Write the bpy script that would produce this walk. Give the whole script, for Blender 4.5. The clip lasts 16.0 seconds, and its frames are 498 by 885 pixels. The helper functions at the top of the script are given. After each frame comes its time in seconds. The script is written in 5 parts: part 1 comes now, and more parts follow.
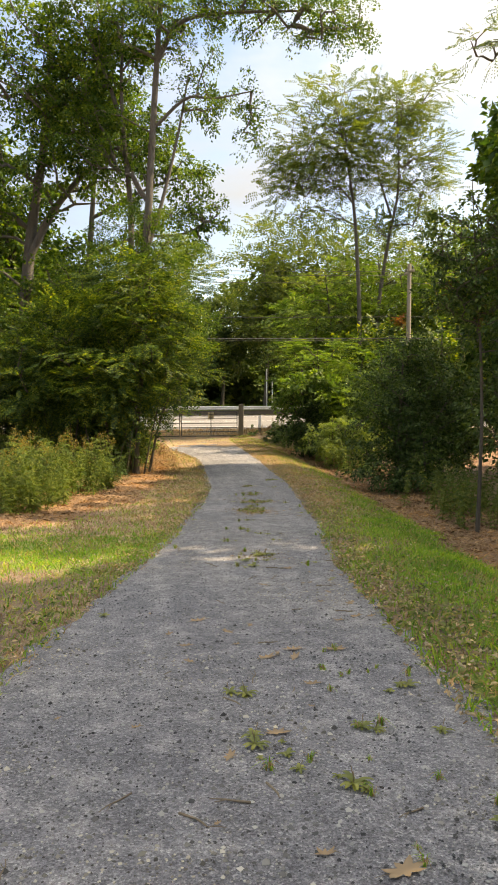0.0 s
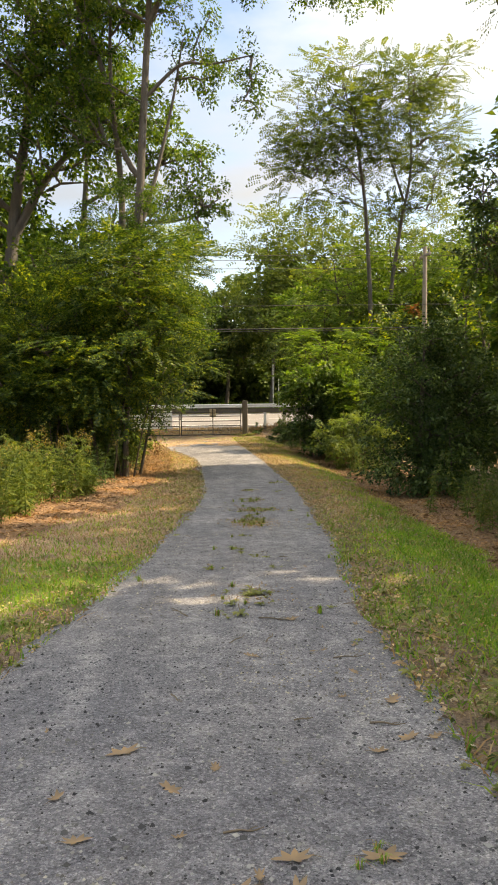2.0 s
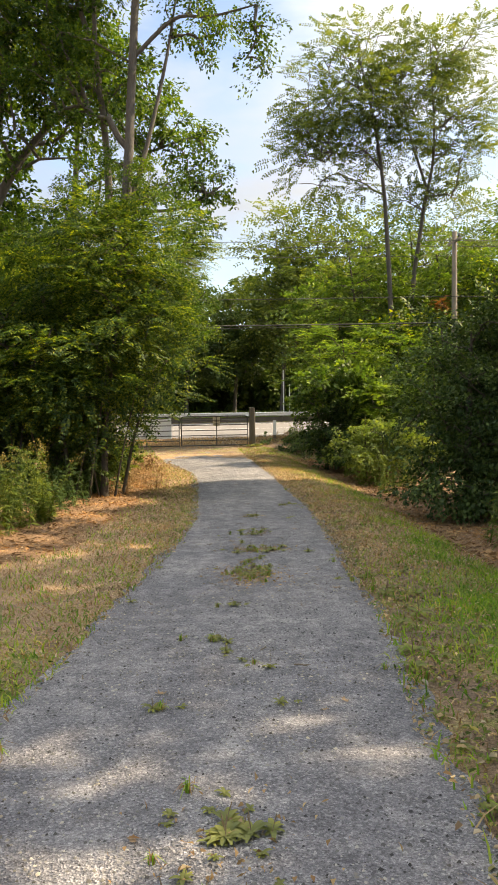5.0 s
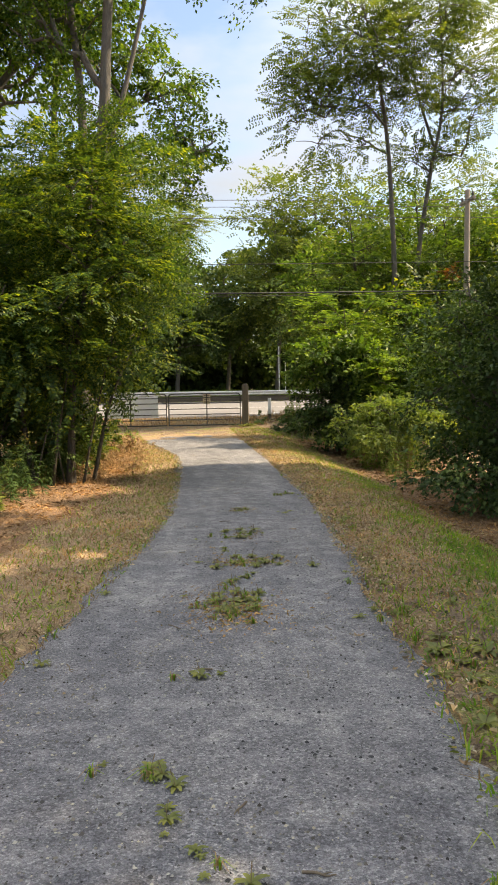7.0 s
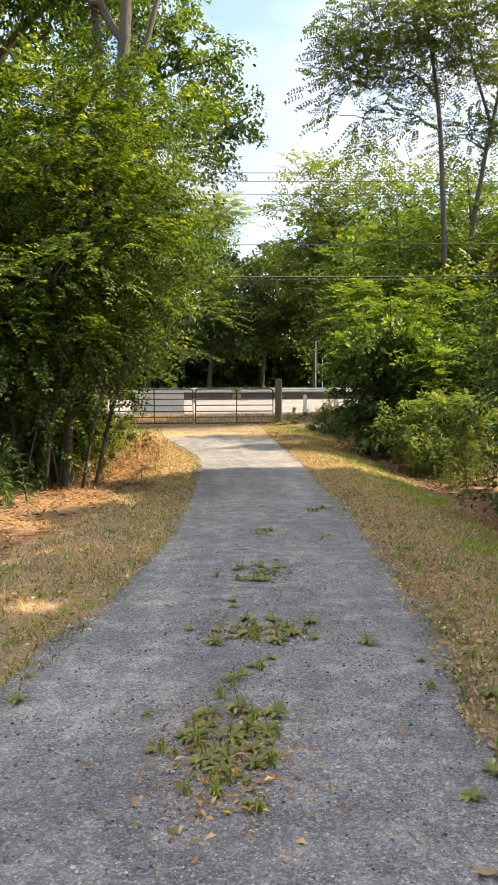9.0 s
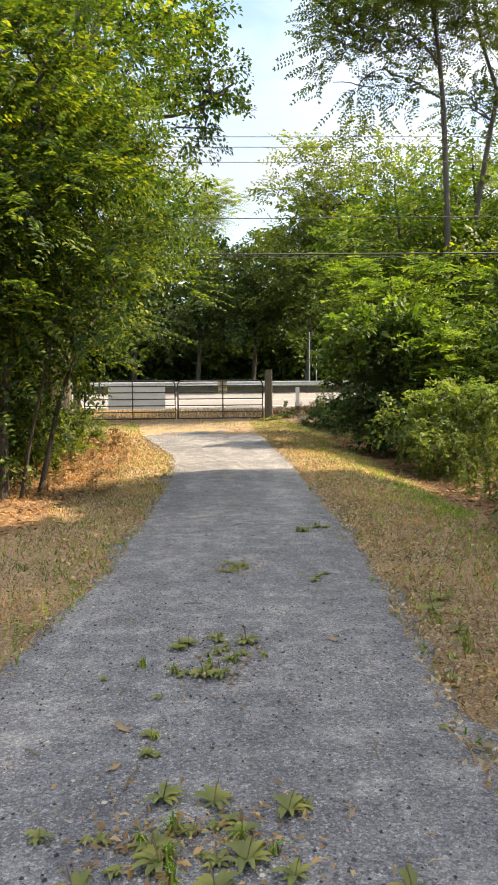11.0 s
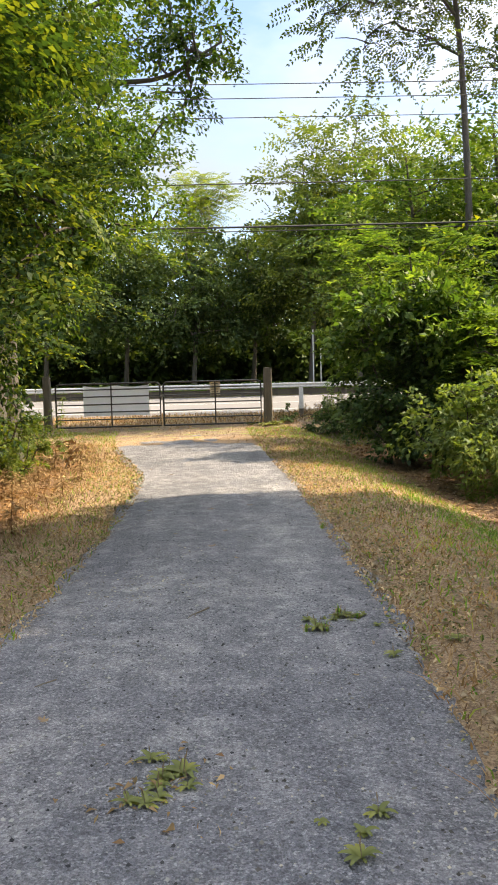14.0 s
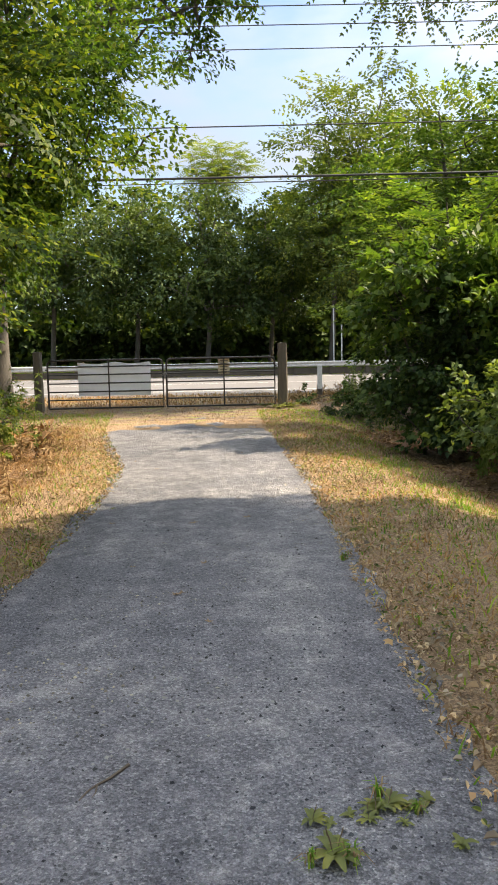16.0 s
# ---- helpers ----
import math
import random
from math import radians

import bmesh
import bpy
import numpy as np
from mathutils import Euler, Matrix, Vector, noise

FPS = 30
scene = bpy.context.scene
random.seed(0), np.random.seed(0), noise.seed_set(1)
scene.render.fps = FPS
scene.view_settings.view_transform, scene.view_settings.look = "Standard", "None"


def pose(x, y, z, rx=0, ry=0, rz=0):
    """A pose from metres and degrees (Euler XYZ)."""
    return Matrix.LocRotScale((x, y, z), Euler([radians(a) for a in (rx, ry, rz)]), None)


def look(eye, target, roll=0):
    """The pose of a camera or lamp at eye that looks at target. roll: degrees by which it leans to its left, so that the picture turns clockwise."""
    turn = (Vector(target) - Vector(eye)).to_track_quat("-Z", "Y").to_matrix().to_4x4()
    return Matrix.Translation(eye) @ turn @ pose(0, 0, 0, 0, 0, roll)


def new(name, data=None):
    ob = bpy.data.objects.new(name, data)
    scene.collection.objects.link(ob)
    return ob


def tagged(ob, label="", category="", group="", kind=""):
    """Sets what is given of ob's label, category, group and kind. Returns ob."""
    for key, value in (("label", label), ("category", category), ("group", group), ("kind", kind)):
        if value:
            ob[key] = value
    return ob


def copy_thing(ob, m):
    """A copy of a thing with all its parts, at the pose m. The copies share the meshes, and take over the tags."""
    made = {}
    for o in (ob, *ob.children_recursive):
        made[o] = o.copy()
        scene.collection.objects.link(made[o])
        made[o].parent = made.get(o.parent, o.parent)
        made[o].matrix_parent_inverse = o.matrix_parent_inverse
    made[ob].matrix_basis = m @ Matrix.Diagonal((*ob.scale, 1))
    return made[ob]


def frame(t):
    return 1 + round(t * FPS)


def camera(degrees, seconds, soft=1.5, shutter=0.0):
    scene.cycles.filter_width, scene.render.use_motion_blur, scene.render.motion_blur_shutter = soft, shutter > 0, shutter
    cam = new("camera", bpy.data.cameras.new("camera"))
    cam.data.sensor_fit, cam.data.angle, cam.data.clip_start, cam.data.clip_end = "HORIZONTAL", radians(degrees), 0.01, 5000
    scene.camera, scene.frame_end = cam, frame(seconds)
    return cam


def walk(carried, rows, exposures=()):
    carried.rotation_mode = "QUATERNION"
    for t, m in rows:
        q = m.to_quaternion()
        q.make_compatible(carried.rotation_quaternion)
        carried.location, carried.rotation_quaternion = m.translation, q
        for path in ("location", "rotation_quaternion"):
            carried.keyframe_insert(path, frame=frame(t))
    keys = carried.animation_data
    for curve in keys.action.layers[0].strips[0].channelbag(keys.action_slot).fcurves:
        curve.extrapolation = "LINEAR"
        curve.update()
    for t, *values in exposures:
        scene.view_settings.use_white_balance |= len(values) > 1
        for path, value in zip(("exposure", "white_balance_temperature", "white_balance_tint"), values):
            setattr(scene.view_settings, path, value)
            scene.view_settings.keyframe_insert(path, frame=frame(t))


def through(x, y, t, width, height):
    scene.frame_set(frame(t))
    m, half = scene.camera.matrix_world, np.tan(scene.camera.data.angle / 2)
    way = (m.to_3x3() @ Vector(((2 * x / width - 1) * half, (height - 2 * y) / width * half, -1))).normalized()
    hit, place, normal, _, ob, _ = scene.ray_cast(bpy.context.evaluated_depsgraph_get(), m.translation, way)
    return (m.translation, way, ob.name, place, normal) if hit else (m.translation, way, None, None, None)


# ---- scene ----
cam = camera(36.4, 16.0, soft=1.8)
METRES, EYE, TILT, LEAN, TURN = 20.0, 1.38, -3.5, 0.0, -6.2
ROWS = [
    (0.0, 0.0, 0.0, 0.0, -0.0, -0.99, 0.17),
    (0.5, 0.0023, 0.0323, -0.001, -0.18, -1.14, 0.27),
    (1.0, 0.0052, 0.0648, -0.0012, 0.4, -0.97, 0.56),
    (1.5, 0.0086, 0.0971, -0.0034, 0.47, -0.85, 0.59),
    (2.0, 0.0093, 0.1306, -0.005, 0.62, -0.99, 0.63),
    (2.5, 0.0107, 0.1635, -0.0053, 0.56, -1.16, 0.65),
    (3.0, 0.0098, 0.1976, -0.0061, 0.73, -0.95, 2.05),
    (3.5, 0.0098, 0.2295, -0.0058, 0.62, -0.15, 1.78),
    (4.0, 0.0088, 0.2621, -0.006, 1.25, -0.04, 1.21),
    (4.5, 0.0114, 0.2937, -0.0065, 1.5, 0.0, 0.91),
    (7.0, 0.0164, 0.4496, -0.0097, 1.09, -1.65, 0.82),
    (7.5, 0.0155, 0.4836, -0.01, 3.09, -1.37, 0.73),
    (8.0, 0.015, 0.5149, -0.0107, 3.7, -1.39, 0.69),
    (8.5, 0.0171, 0.5477, -0.0115, 3.91, -1.64, 0.51),
    (9.0, 0.0183, 0.5789, -0.0122, 3.77, -1.69, -0.09),
    (9.5, 0.0197, 0.6117, -0.0133, 3.9, -2.13, 0.0),
    (10.0, 0.0205, 0.6414, -0.0131, 3.22, -2.42, -0.28),
    (12.5, 0.0257, 0.7955, -0.0156, 3.93, -1.25, 0.93),
    (13.0, 0.025, 0.8239, -0.015, 3.83, -1.6, 0.84),
    (13.5, 0.0236, 0.8532, -0.0145, 4.07, -1.68, 1.12),
    (14.0, 0.0234, 0.8814, -0.0141, 3.65, -1.63, 1.24),
    (14.5, 0.0241, 0.9123, -0.0148, 3.92, -2.22, 1.33),
    (15.0, 0.0262, 0.9406, -0.0145, 3.72, -4.62, 1.15),
    (15.5, 0.0259, 0.9705, -0.0135, 4.84, -4.09, 1.0),
    (16.0, 0.0262, 0.9986, -0.0127, 5.13, -3.1, 0.87),
]
walk(cam, [(t, pose(0, 0, EYE, TILT, LEAN, TURN) @ pose(METRES * x, METRES * y, METRES * z, 90 + pitch, roll, yaw)) for t, x, y, z, yaw, pitch, roll in ROWS],
     exposures=[(0.0, 1.16, 10200, 14), (1.5, 1.1, 10200, 14), (2.5, 1.16, 10000, 14), (3.5, 1.02, 9800, 14), (4.5, 1.12, 9600, 14), (7.0, 1.08, 9200, 14), (9.0, 1.4, 9000, 14), (10.0, 1.36, 9000, 14), (12.5, 1.46, 8500, 14), (14.0, 1.3, 8350, 14), (15.0, 1.42, 8250, 14), (15.5, 1.42, 8200, 14), (16.0, 1.14, 8100, 14)])

# ---- world, sun ----
SUN_EL, SUN_AZ = radians(45), radians(79)      # azimuth counted from +y towards +x
SUN_DIR = Vector((math.sin(SUN_AZ) * math.cos(SUN_EL), math.cos(SUN_AZ) * math.cos(SUN_EL), math.sin(SUN_EL)))
SUN_POWER, SKY_POWER = 5.0, 0.122


def make_world():
    w = bpy.data.worlds.new("sky_world")
    scene.world = w
    w.use_nodes = True
    nt = w.node_tree
    nt.nodes.clear()
    out = nt.nodes.new("ShaderNodeOutputWorld")
    bg = nt.nodes.new("ShaderNodeBackground")
    sky = nt.nodes.new("ShaderNodeTexSky")
    sky.sky_type = "NISHITA"
    sky.sun_disc = False
    sky.sun_elevation, sky.sun_rotation = SUN_EL, SUN_AZ
    sky.dust_density, sky.air_density, sky.ozone_density = 0.7, 1.0, 1.5
    tc = nt.nodes.new("ShaderNodeTexCoord")
    mp = nt.nodes.new("ShaderNodeMapping")
    mp.inputs["Scale"].default_value = (1.0, 1.0, 2.6)
    nz = nt.nodes.new("ShaderNodeTexNoise")
    nz.inputs["Scale"].default_value, nz.inputs["Detail"].default_value, nz.inputs["Roughness"].default_value = 2.6, 6.0, 0.52
    ramp = nt.nodes.new("ShaderNodeValToRGB")
    ramp.color_ramp.elements[0].position, ramp.color_ramp.elements[1].position = 0.40, 0.68
    ramp.color_ramp.elements[0].color = (0.04, 0.04, 0.04, 1)
    ramp.color_ramp.elements[1].color = (0.85, 0.85, 0.85, 1)
    mix = nt.nodes.new("ShaderNodeMix")
    mix.data_type = "RGBA"
    # thin bright cloud, about three times as bright overhead as at the horizon
    sep = nt.nodes.new("ShaderNodeSeparateXYZ")
    grad = nt.nodes.new("ShaderNodeMapRange")
    grad.inputs["From Min"].default_value, grad.inputs["From Max"].default_value = 0.0, 1.0
    grad.inputs["To Min"].default_value, grad.inputs["To Max"].default_value = 2.35, 22.0
    cube = nt.nodes.new("ShaderNodeMath")
    cube.operation = "POWER"
    cube.use_clamp = True
    cube.inputs[1].default_value = 2.6
    tint = nt.nodes.new("ShaderNodeVectorMath")
    tint.operation = "SCALE"
    tint.inputs[0].default_value = (0.87, 0.965, 1.06)
    nt.links.new(tc.outputs["Generated"], sep.inputs["Vector"])
    nt.links.new(sep.outputs["Z"], cube.inputs[0])
    nt.links.new(cube.outputs[0], grad.inputs["Value"])
    # the cloud is brighter towards the sun
    dot = nt.nodes.new("ShaderNodeVectorMath")
    dot.operation = "DOT_PRODUCT"
    dot.inputs[1].default_value = SUN_DIR
    near_sun = nt.nodes.new("ShaderNodeMapRange")
    near_sun.inputs["From Min"].default_value, near_sun.inputs["From Max"].default_value = 0.15, 0.85
    near_sun.inputs["To Min"].default_value, near_sun.inputs["To Max"].default_value = 0.85, 1.75
    lit = nt.nodes.new("ShaderNodeMath")
    lit.operation = "MULTIPLY"
    blue = nt.nodes.new("ShaderNodeVectorMath")
    blue.operation = "MULTIPLY"
    blue.inputs[1].default_value = (0.92, 1.10, 1.38)
    nt.links.new(tc.outputs["Generated"], dot.inputs[0])
    nt.links.new(dot.outputs["Value"], near_sun.inputs["Value"])
    nt.links.new(grad.outputs["Result"], lit.inputs[0])
    nt.links.new(near_sun.outputs["Result"], lit.inputs[1])
    nt.links.new(lit.outputs[0], tint.inputs["Scale"])
    nt.links.new(tint.outputs["Vector"], mix.inputs["B"])
    nt.links.new(tc.outputs["Generated"], mp.inputs["Vector"])
    nt.links.new(mp.outputs["Vector"], nz.inputs["Vector"])
    nt.links.new(nz.outputs["Fac"], ramp.inputs["Fac"])
    nt.links.new(ramp.outputs["Color"], mix.inputs["Factor"])
    nt.links.new(sky.outputs["Color"], blue.inputs[0])
    nt.links.new(blue.outputs["Vector"], mix.inputs["A"])
    nt.links.new(mix.outputs["Result"], bg.inputs["Color"])
    bg.inputs["Strength"].default_value = SKY_POWER
    nt.links.new(bg.outputs["Background"], out.inputs["Surface"])


make_world()
sun = new("sun", bpy.data.lights.new("sun", "SUN"))
sun.data.energy, sun.data.angle, sun.data.color = SUN_POWER, radians(0.5), (1.0, 0.93, 0.80)
sun.matrix_world = look(SUN_DIR * 60, (0, 0, 0))

# ---- materials ----


def material(name, rough=0.8):
    m = bpy.data.materials.new(name)
    m.use_nodes = True
    nt = m.node_tree
    b = nt.nodes["Principled BSDF"]
    b.inputs["Roughness"].default_value = rough
    return m, nt, b


def add_noise(nt, scale, detail=4.0, stretch=(1, 1, 1), rough=0.55):
    tc = nt.nodes.new("ShaderNodeTexCoord")
    mp = nt.nodes.new("ShaderNodeMapping")
    mp.inputs["Scale"].default_value = stretch
    n = nt.nodes.new("ShaderNodeTexNoise")
    n.inputs["Scale"].default_value, n.inputs["Detail"].default_value, n.inputs["Roughness"].default_value = scale, detail, rough
    nt.links.new(tc.outputs["Object"], mp.inputs["Vector"])
    nt.links.new(mp.outputs["Vector"], n.inputs["Vector"])
    return n.outputs["Fac"]


def add_ramp(nt, fac, stops):
    r = nt.nodes.new("ShaderNodeValToRGB")
    els = r.color_ramp.elements
    while len(els) < len(stops):
        els.new(0.5)
    for e, (p, c) in zip(els, stops):
        e.position, e.color = p, (*c, 1)
    nt.links.new(fac, r.inputs["Fac"])
    return r.outputs["Color"]


def add_mix(nt, fac, a, b, mode="MIX"):
    m = nt.nodes.new("ShaderNodeMix")
    m.data_type, m.blend_type = "RGBA", mode
    for key, v in (("Factor", fac), ("A", a), ("B", b)):
        if isinstance(v, (int, float)):
            m.inputs[key].default_value = v
        elif isinstance(v, tuple):
            m.inputs[key].default_value = (*v, 1)
        else:
            nt.links.new(v, m.inputs[key])
    return m.outputs["Result"]


def add_bump(nt, b, height, strength, dist):
    n = nt.nodes.new("ShaderNodeBump")
    n.inputs["Strength"].default_value, n.inputs["Distance"].default_value = strength, dist
    nt.links.new(height, n.inputs["Height"])
    nt.links.new(n.outputs["Normal"], b.inputs["Normal"])


def two_scale(name, dark, light, big=1.5, fine=40.0, rough=0.8, bump=0.4, dist=0.01, stretch=(1, 1, 1), metal=0.0):
    """A surface whose colour varies at a large and at a fine scale."""
    m, nt, b = material(name, rough)
    b.inputs["Metallic"].default_value = metal
    n1, n2 = add_noise(nt, big, 3, stretch), add_noise(nt, fine, 5, stretch)
    c1 = add_ramp(nt, n1, [(0.3, dark), (0.7, light)])
    mid = tuple(0.5 * (p + q) for p, q in zip(dark, light))
    c2 = add_ramp(nt, n2, [(0.3, tuple(0.62 * v for v in mid)), (0.7, tuple(1.3 * v for v in mid))])
    nt.links.new(add_mix(nt, 0.5, c1, c2), b.inputs["Base Color"])
    add_bump(nt, b, n2, bump, dist)
    return m


def leaf_material(name, colours, through=0.4, gloss=0.45, clump=0.6, glow=(1.6, 1.55, 0.5)):
    """Leaves: a colour for each leaf, shade and sun put into it from bough to bough, and light that shines through."""
    m, nt, b = material(name, gloss + 0.1)
    geo = nt.nodes.new("ShaderNodeNewGeometry")
    n = len(colours)
    c = add_ramp(nt, geo.outputs["Random Per Island"], [(0.05 + 0.9 * i / (n - 1), colours[i]) for i in range(n)])
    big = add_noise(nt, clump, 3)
    # bluish dark to warm bright clumps: shade and sunlight put into the colour
    clump_light = add_ramp(nt, big, [(0.34, (0.56, 0.64, 0.70)), (0.52, (1.0, 1.02, 0.95)), (0.66, (1.42, 1.30, 0.98))])
    c = add_mix(nt, 1.0, c, clump_light, "MULTIPLY")
    nt.links.new(c, b.inputs["Base Color"])
    b.inputs["Specular IOR Level"].default_value = 0.22
    tr = nt.nodes.new("ShaderNodeBsdfTranslucent")
    warm = add_mix(nt, 1.0, c, glow, "MULTIPLY")
    nt.links.new(warm, tr.inputs["Color"])
    mx = nt.nodes.new("ShaderNodeMixShader")
    mx.inputs["Fac"].default_value = through
    nt.links.new(b.outputs["BSDF"], mx.inputs[1])
    nt.links.new(tr.outputs["BSDF"], mx.inputs[2])
    nt.links.new(mx.outputs["Shader"], nt.nodes["Material Output"].inputs["Surface"])
    return m


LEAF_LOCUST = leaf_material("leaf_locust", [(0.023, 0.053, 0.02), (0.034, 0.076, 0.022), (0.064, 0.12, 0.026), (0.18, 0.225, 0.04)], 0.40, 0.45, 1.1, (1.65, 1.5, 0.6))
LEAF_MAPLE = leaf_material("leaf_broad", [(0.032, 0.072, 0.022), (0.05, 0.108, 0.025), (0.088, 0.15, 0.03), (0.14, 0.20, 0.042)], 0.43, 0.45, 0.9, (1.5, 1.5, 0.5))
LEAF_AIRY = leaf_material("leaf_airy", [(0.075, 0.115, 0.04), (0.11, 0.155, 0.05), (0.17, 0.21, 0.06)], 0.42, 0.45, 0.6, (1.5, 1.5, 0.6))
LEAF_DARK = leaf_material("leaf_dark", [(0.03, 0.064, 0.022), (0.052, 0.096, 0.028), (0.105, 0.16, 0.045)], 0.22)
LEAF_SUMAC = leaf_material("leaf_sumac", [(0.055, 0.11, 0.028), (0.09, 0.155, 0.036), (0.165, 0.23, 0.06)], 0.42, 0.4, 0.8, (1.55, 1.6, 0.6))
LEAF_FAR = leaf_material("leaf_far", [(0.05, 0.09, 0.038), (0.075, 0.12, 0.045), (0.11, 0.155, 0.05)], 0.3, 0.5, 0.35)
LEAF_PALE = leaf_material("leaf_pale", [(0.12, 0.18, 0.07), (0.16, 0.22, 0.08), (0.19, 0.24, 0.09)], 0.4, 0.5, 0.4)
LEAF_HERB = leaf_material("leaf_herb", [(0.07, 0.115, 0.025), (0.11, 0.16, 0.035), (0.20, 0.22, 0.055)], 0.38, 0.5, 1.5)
LEAF_RED = leaf_material("leaf_red", [(0.17, 0.06, 0.03), (0.22, 0.09, 0.035)], 0.3)
LEAF_RUST = leaf_material("leaf_rust", [(0.12, 0.07, 0.03), (0.18, 0.10, 0.04)], 0.25)
WEED_GREEN = leaf_material("weed_green", [(0.06, 0.095, 0.025), (0.11, 0.145, 0.04), (0.21, 0.22, 0.08), (0.40, 0.33, 0.16)], 0.3, 0.45, 6.0)
SEED_BROWN = two_scale("seed_brown", (0.13, 0.09, 0.05), (0.22, 0.16, 0.09), 8, 60)
FLOWER_YELLOW = leaf_material("flower_yellow", [(0.20, 0.155, 0.05), (0.27, 0.21, 0.07)], 0.25, 0.6, 3.0)
GRASS_GREEN = leaf_material("grass_green", [(0.085, 0.195, 0.026), (0.13, 0.275, 0.032), (0.20, 0.325, 0.042), (0.32, 0.34, 0.075)], 0.4, 0.5, 0.9, (1.35, 1.45, 0.55))
GRASS_DRY = leaf_material("grass_dry", [(0.27, 0.165, 0.085), (0.40, 0.26, 0.14), (0.22, 0.12, 0.06), (0.24, 0.155, 0.07), (0.50, 0.36, 0.21)], 0.3, 0.6, 0.8, (1.2, 1.1, 0.9))
LITTER_BROWN = leaf_material("litter_brown", [(0.20, 0.11, 0.055), (0.28, 0.16, 0.08), (0.40, 0.26, 0.15), (0.15, 0.085, 0.045)], 0.1, 0.7, 0.8, (1.2, 1.0, 0.9))
DEAD_LEAF = leaf_material("dead_leaf", [(0.42, 0.32, 0.21), (0.52, 0.42, 0.30), (0.27, 0.175, 0.11), (0.40, 0.30, 0.20), (0.58, 0.49, 0.37)], 0.15, 0.6, 5.0, (1.2, 1.0, 0.8))
BARK_GREY = two_scale("bark_grey", (0.07, 0.064, 0.055), (0.145, 0.133, 0.115), 1.2, 9.0, 0.9, 0.9, 0.04, (6, 6, 1))
BARK_DARK = two_scale("bark_dark", (0.05, 0.042, 0.034), (0.10, 0.085, 0.065), 1.2, 9.0, 0.9, 0.9, 0.04, (6, 6, 1))
BARK_PALE = two_scale("bark_pale", (0.20, 0.17, 0.13), (0.34, 0.30, 0.24), 1.2, 9.0, 0.9, 0.7, 0.03, (6, 6, 1))
WOOD_POST = two_scale("weathered_wood", (0.08, 0.07, 0.054), (0.155, 0.135, 0.105), 2.0, 14.0, 0.85, 0.7, 0.02, (7, 7, 0.7))
POLE_WOOD = two_scale("pole_wood", (0.24, 0.20, 0.16), (0.36, 0.31, 0.26), 1.5, 12.0, 0.85, 0.5, 0.01, (7, 7, 0.5))
GATE_PAINT = two_scale("dark_gate_paint", (0.018, 0.019, 0.018), (0.045, 0.042, 0.036), 3.0, 30.0, 0.45, 0.15, 0.003)
CHAIN_STEEL = two_scale("chain_steel", (0.25, 0.24, 0.23), (0.4, 0.38, 0.36), 8.0, 60.0, 0.4, 0.2, 0.003, metal=0.9)


def vinyl_material():
    m, nt, b = material("white_vinyl", 0.4)
    n1, n2 = add_noise(nt, 1.6, 4), add_noise(nt, 14, 4)
    c = add_mix(nt, 0.35, add_ramp(nt, n1, [(0.3, (0.76, 0.80, 0.80)), (0.7, (0.84, 0.87, 0.87))]), add_ramp(nt, n2, [(0.3, (0.74, 0.78, 0.78)), (0.7, (0.85, 0.88, 0.88))]))
    nt.links.new(c, b.inputs["Base Color"])
    tr = nt.nodes.new("ShaderNodeBsdfTranslucent")
    nt.links.new(c, tr.inputs["Color"])
    mx = nt.nodes.new("ShaderNodeMixShader")
    mx.inputs["Fac"].default_value = 0.4
    nt.links.new(b.outputs["BSDF"], mx.inputs[1])
    nt.links.new(tr.outputs["BSDF"], mx.inputs[2])
    nt.links.new(mx.outputs["Shader"], nt.nodes["Material Output"].inputs["Surface"])
    add_bump(nt, b, n1, 0.3, 0.02)
    return m


VINYL = vinyl_material()
SIGN_BEIGE = two_scale("sign_beige", (0.55, 0.48, 0.34), (0.68, 0.61, 0.46), 6.0, 40.0, 0.6, 0.1, 0.003)
WHITE_PAINT = two_scale("white_marker_paint", (0.72, 0.72, 0.72), (0.84, 0.84, 0.84), 3.0, 30.0, 0.5, 0.1, 0.003)
RAIL_STEEL = two_scale("galvanised_rail", (0.55, 0.55, 0.54), (0.72, 0.72, 0.70), 0.6, 12.0, 0.5, 0.1, 0.004, metal=0.35)
RAIL_POST = two_scale("rail_post", (0.09, 0.075, 0.06), (0.16, 0.135, 0.11), 2.0, 14.0)
WIRE_BLACK = two_scale("wire_black", (0.03, 0.03, 0.032), (0.06, 0.06, 0.06), 0.5, 6.0, 0.6)
ASPHALT = two_scale("pale_asphalt", (0.14, 0.138, 0.14), (0.205, 0.20, 0.20), 0.35, 60.0, 0.85, 0.3, 0.006)
LINE_PAINT = two_scale("road_line_paint", (0.6, 0.6, 0.58), (0.75, 0.75, 0.73), 2.0, 30.0)
STONE = leaf_material("gravel_stone", [(0.035, 0.036, 0.04), (0.09, 0.09, 0.095), (0.19, 0.188, 0.19), (0.40, 0.39, 0.375)], 0.0, 0.8, 0.8)
TWIG = two_scale("dry_twig", (0.10, 0.075, 0.05), (0.2, 0.16, 0.11), 4.0, 40.0)


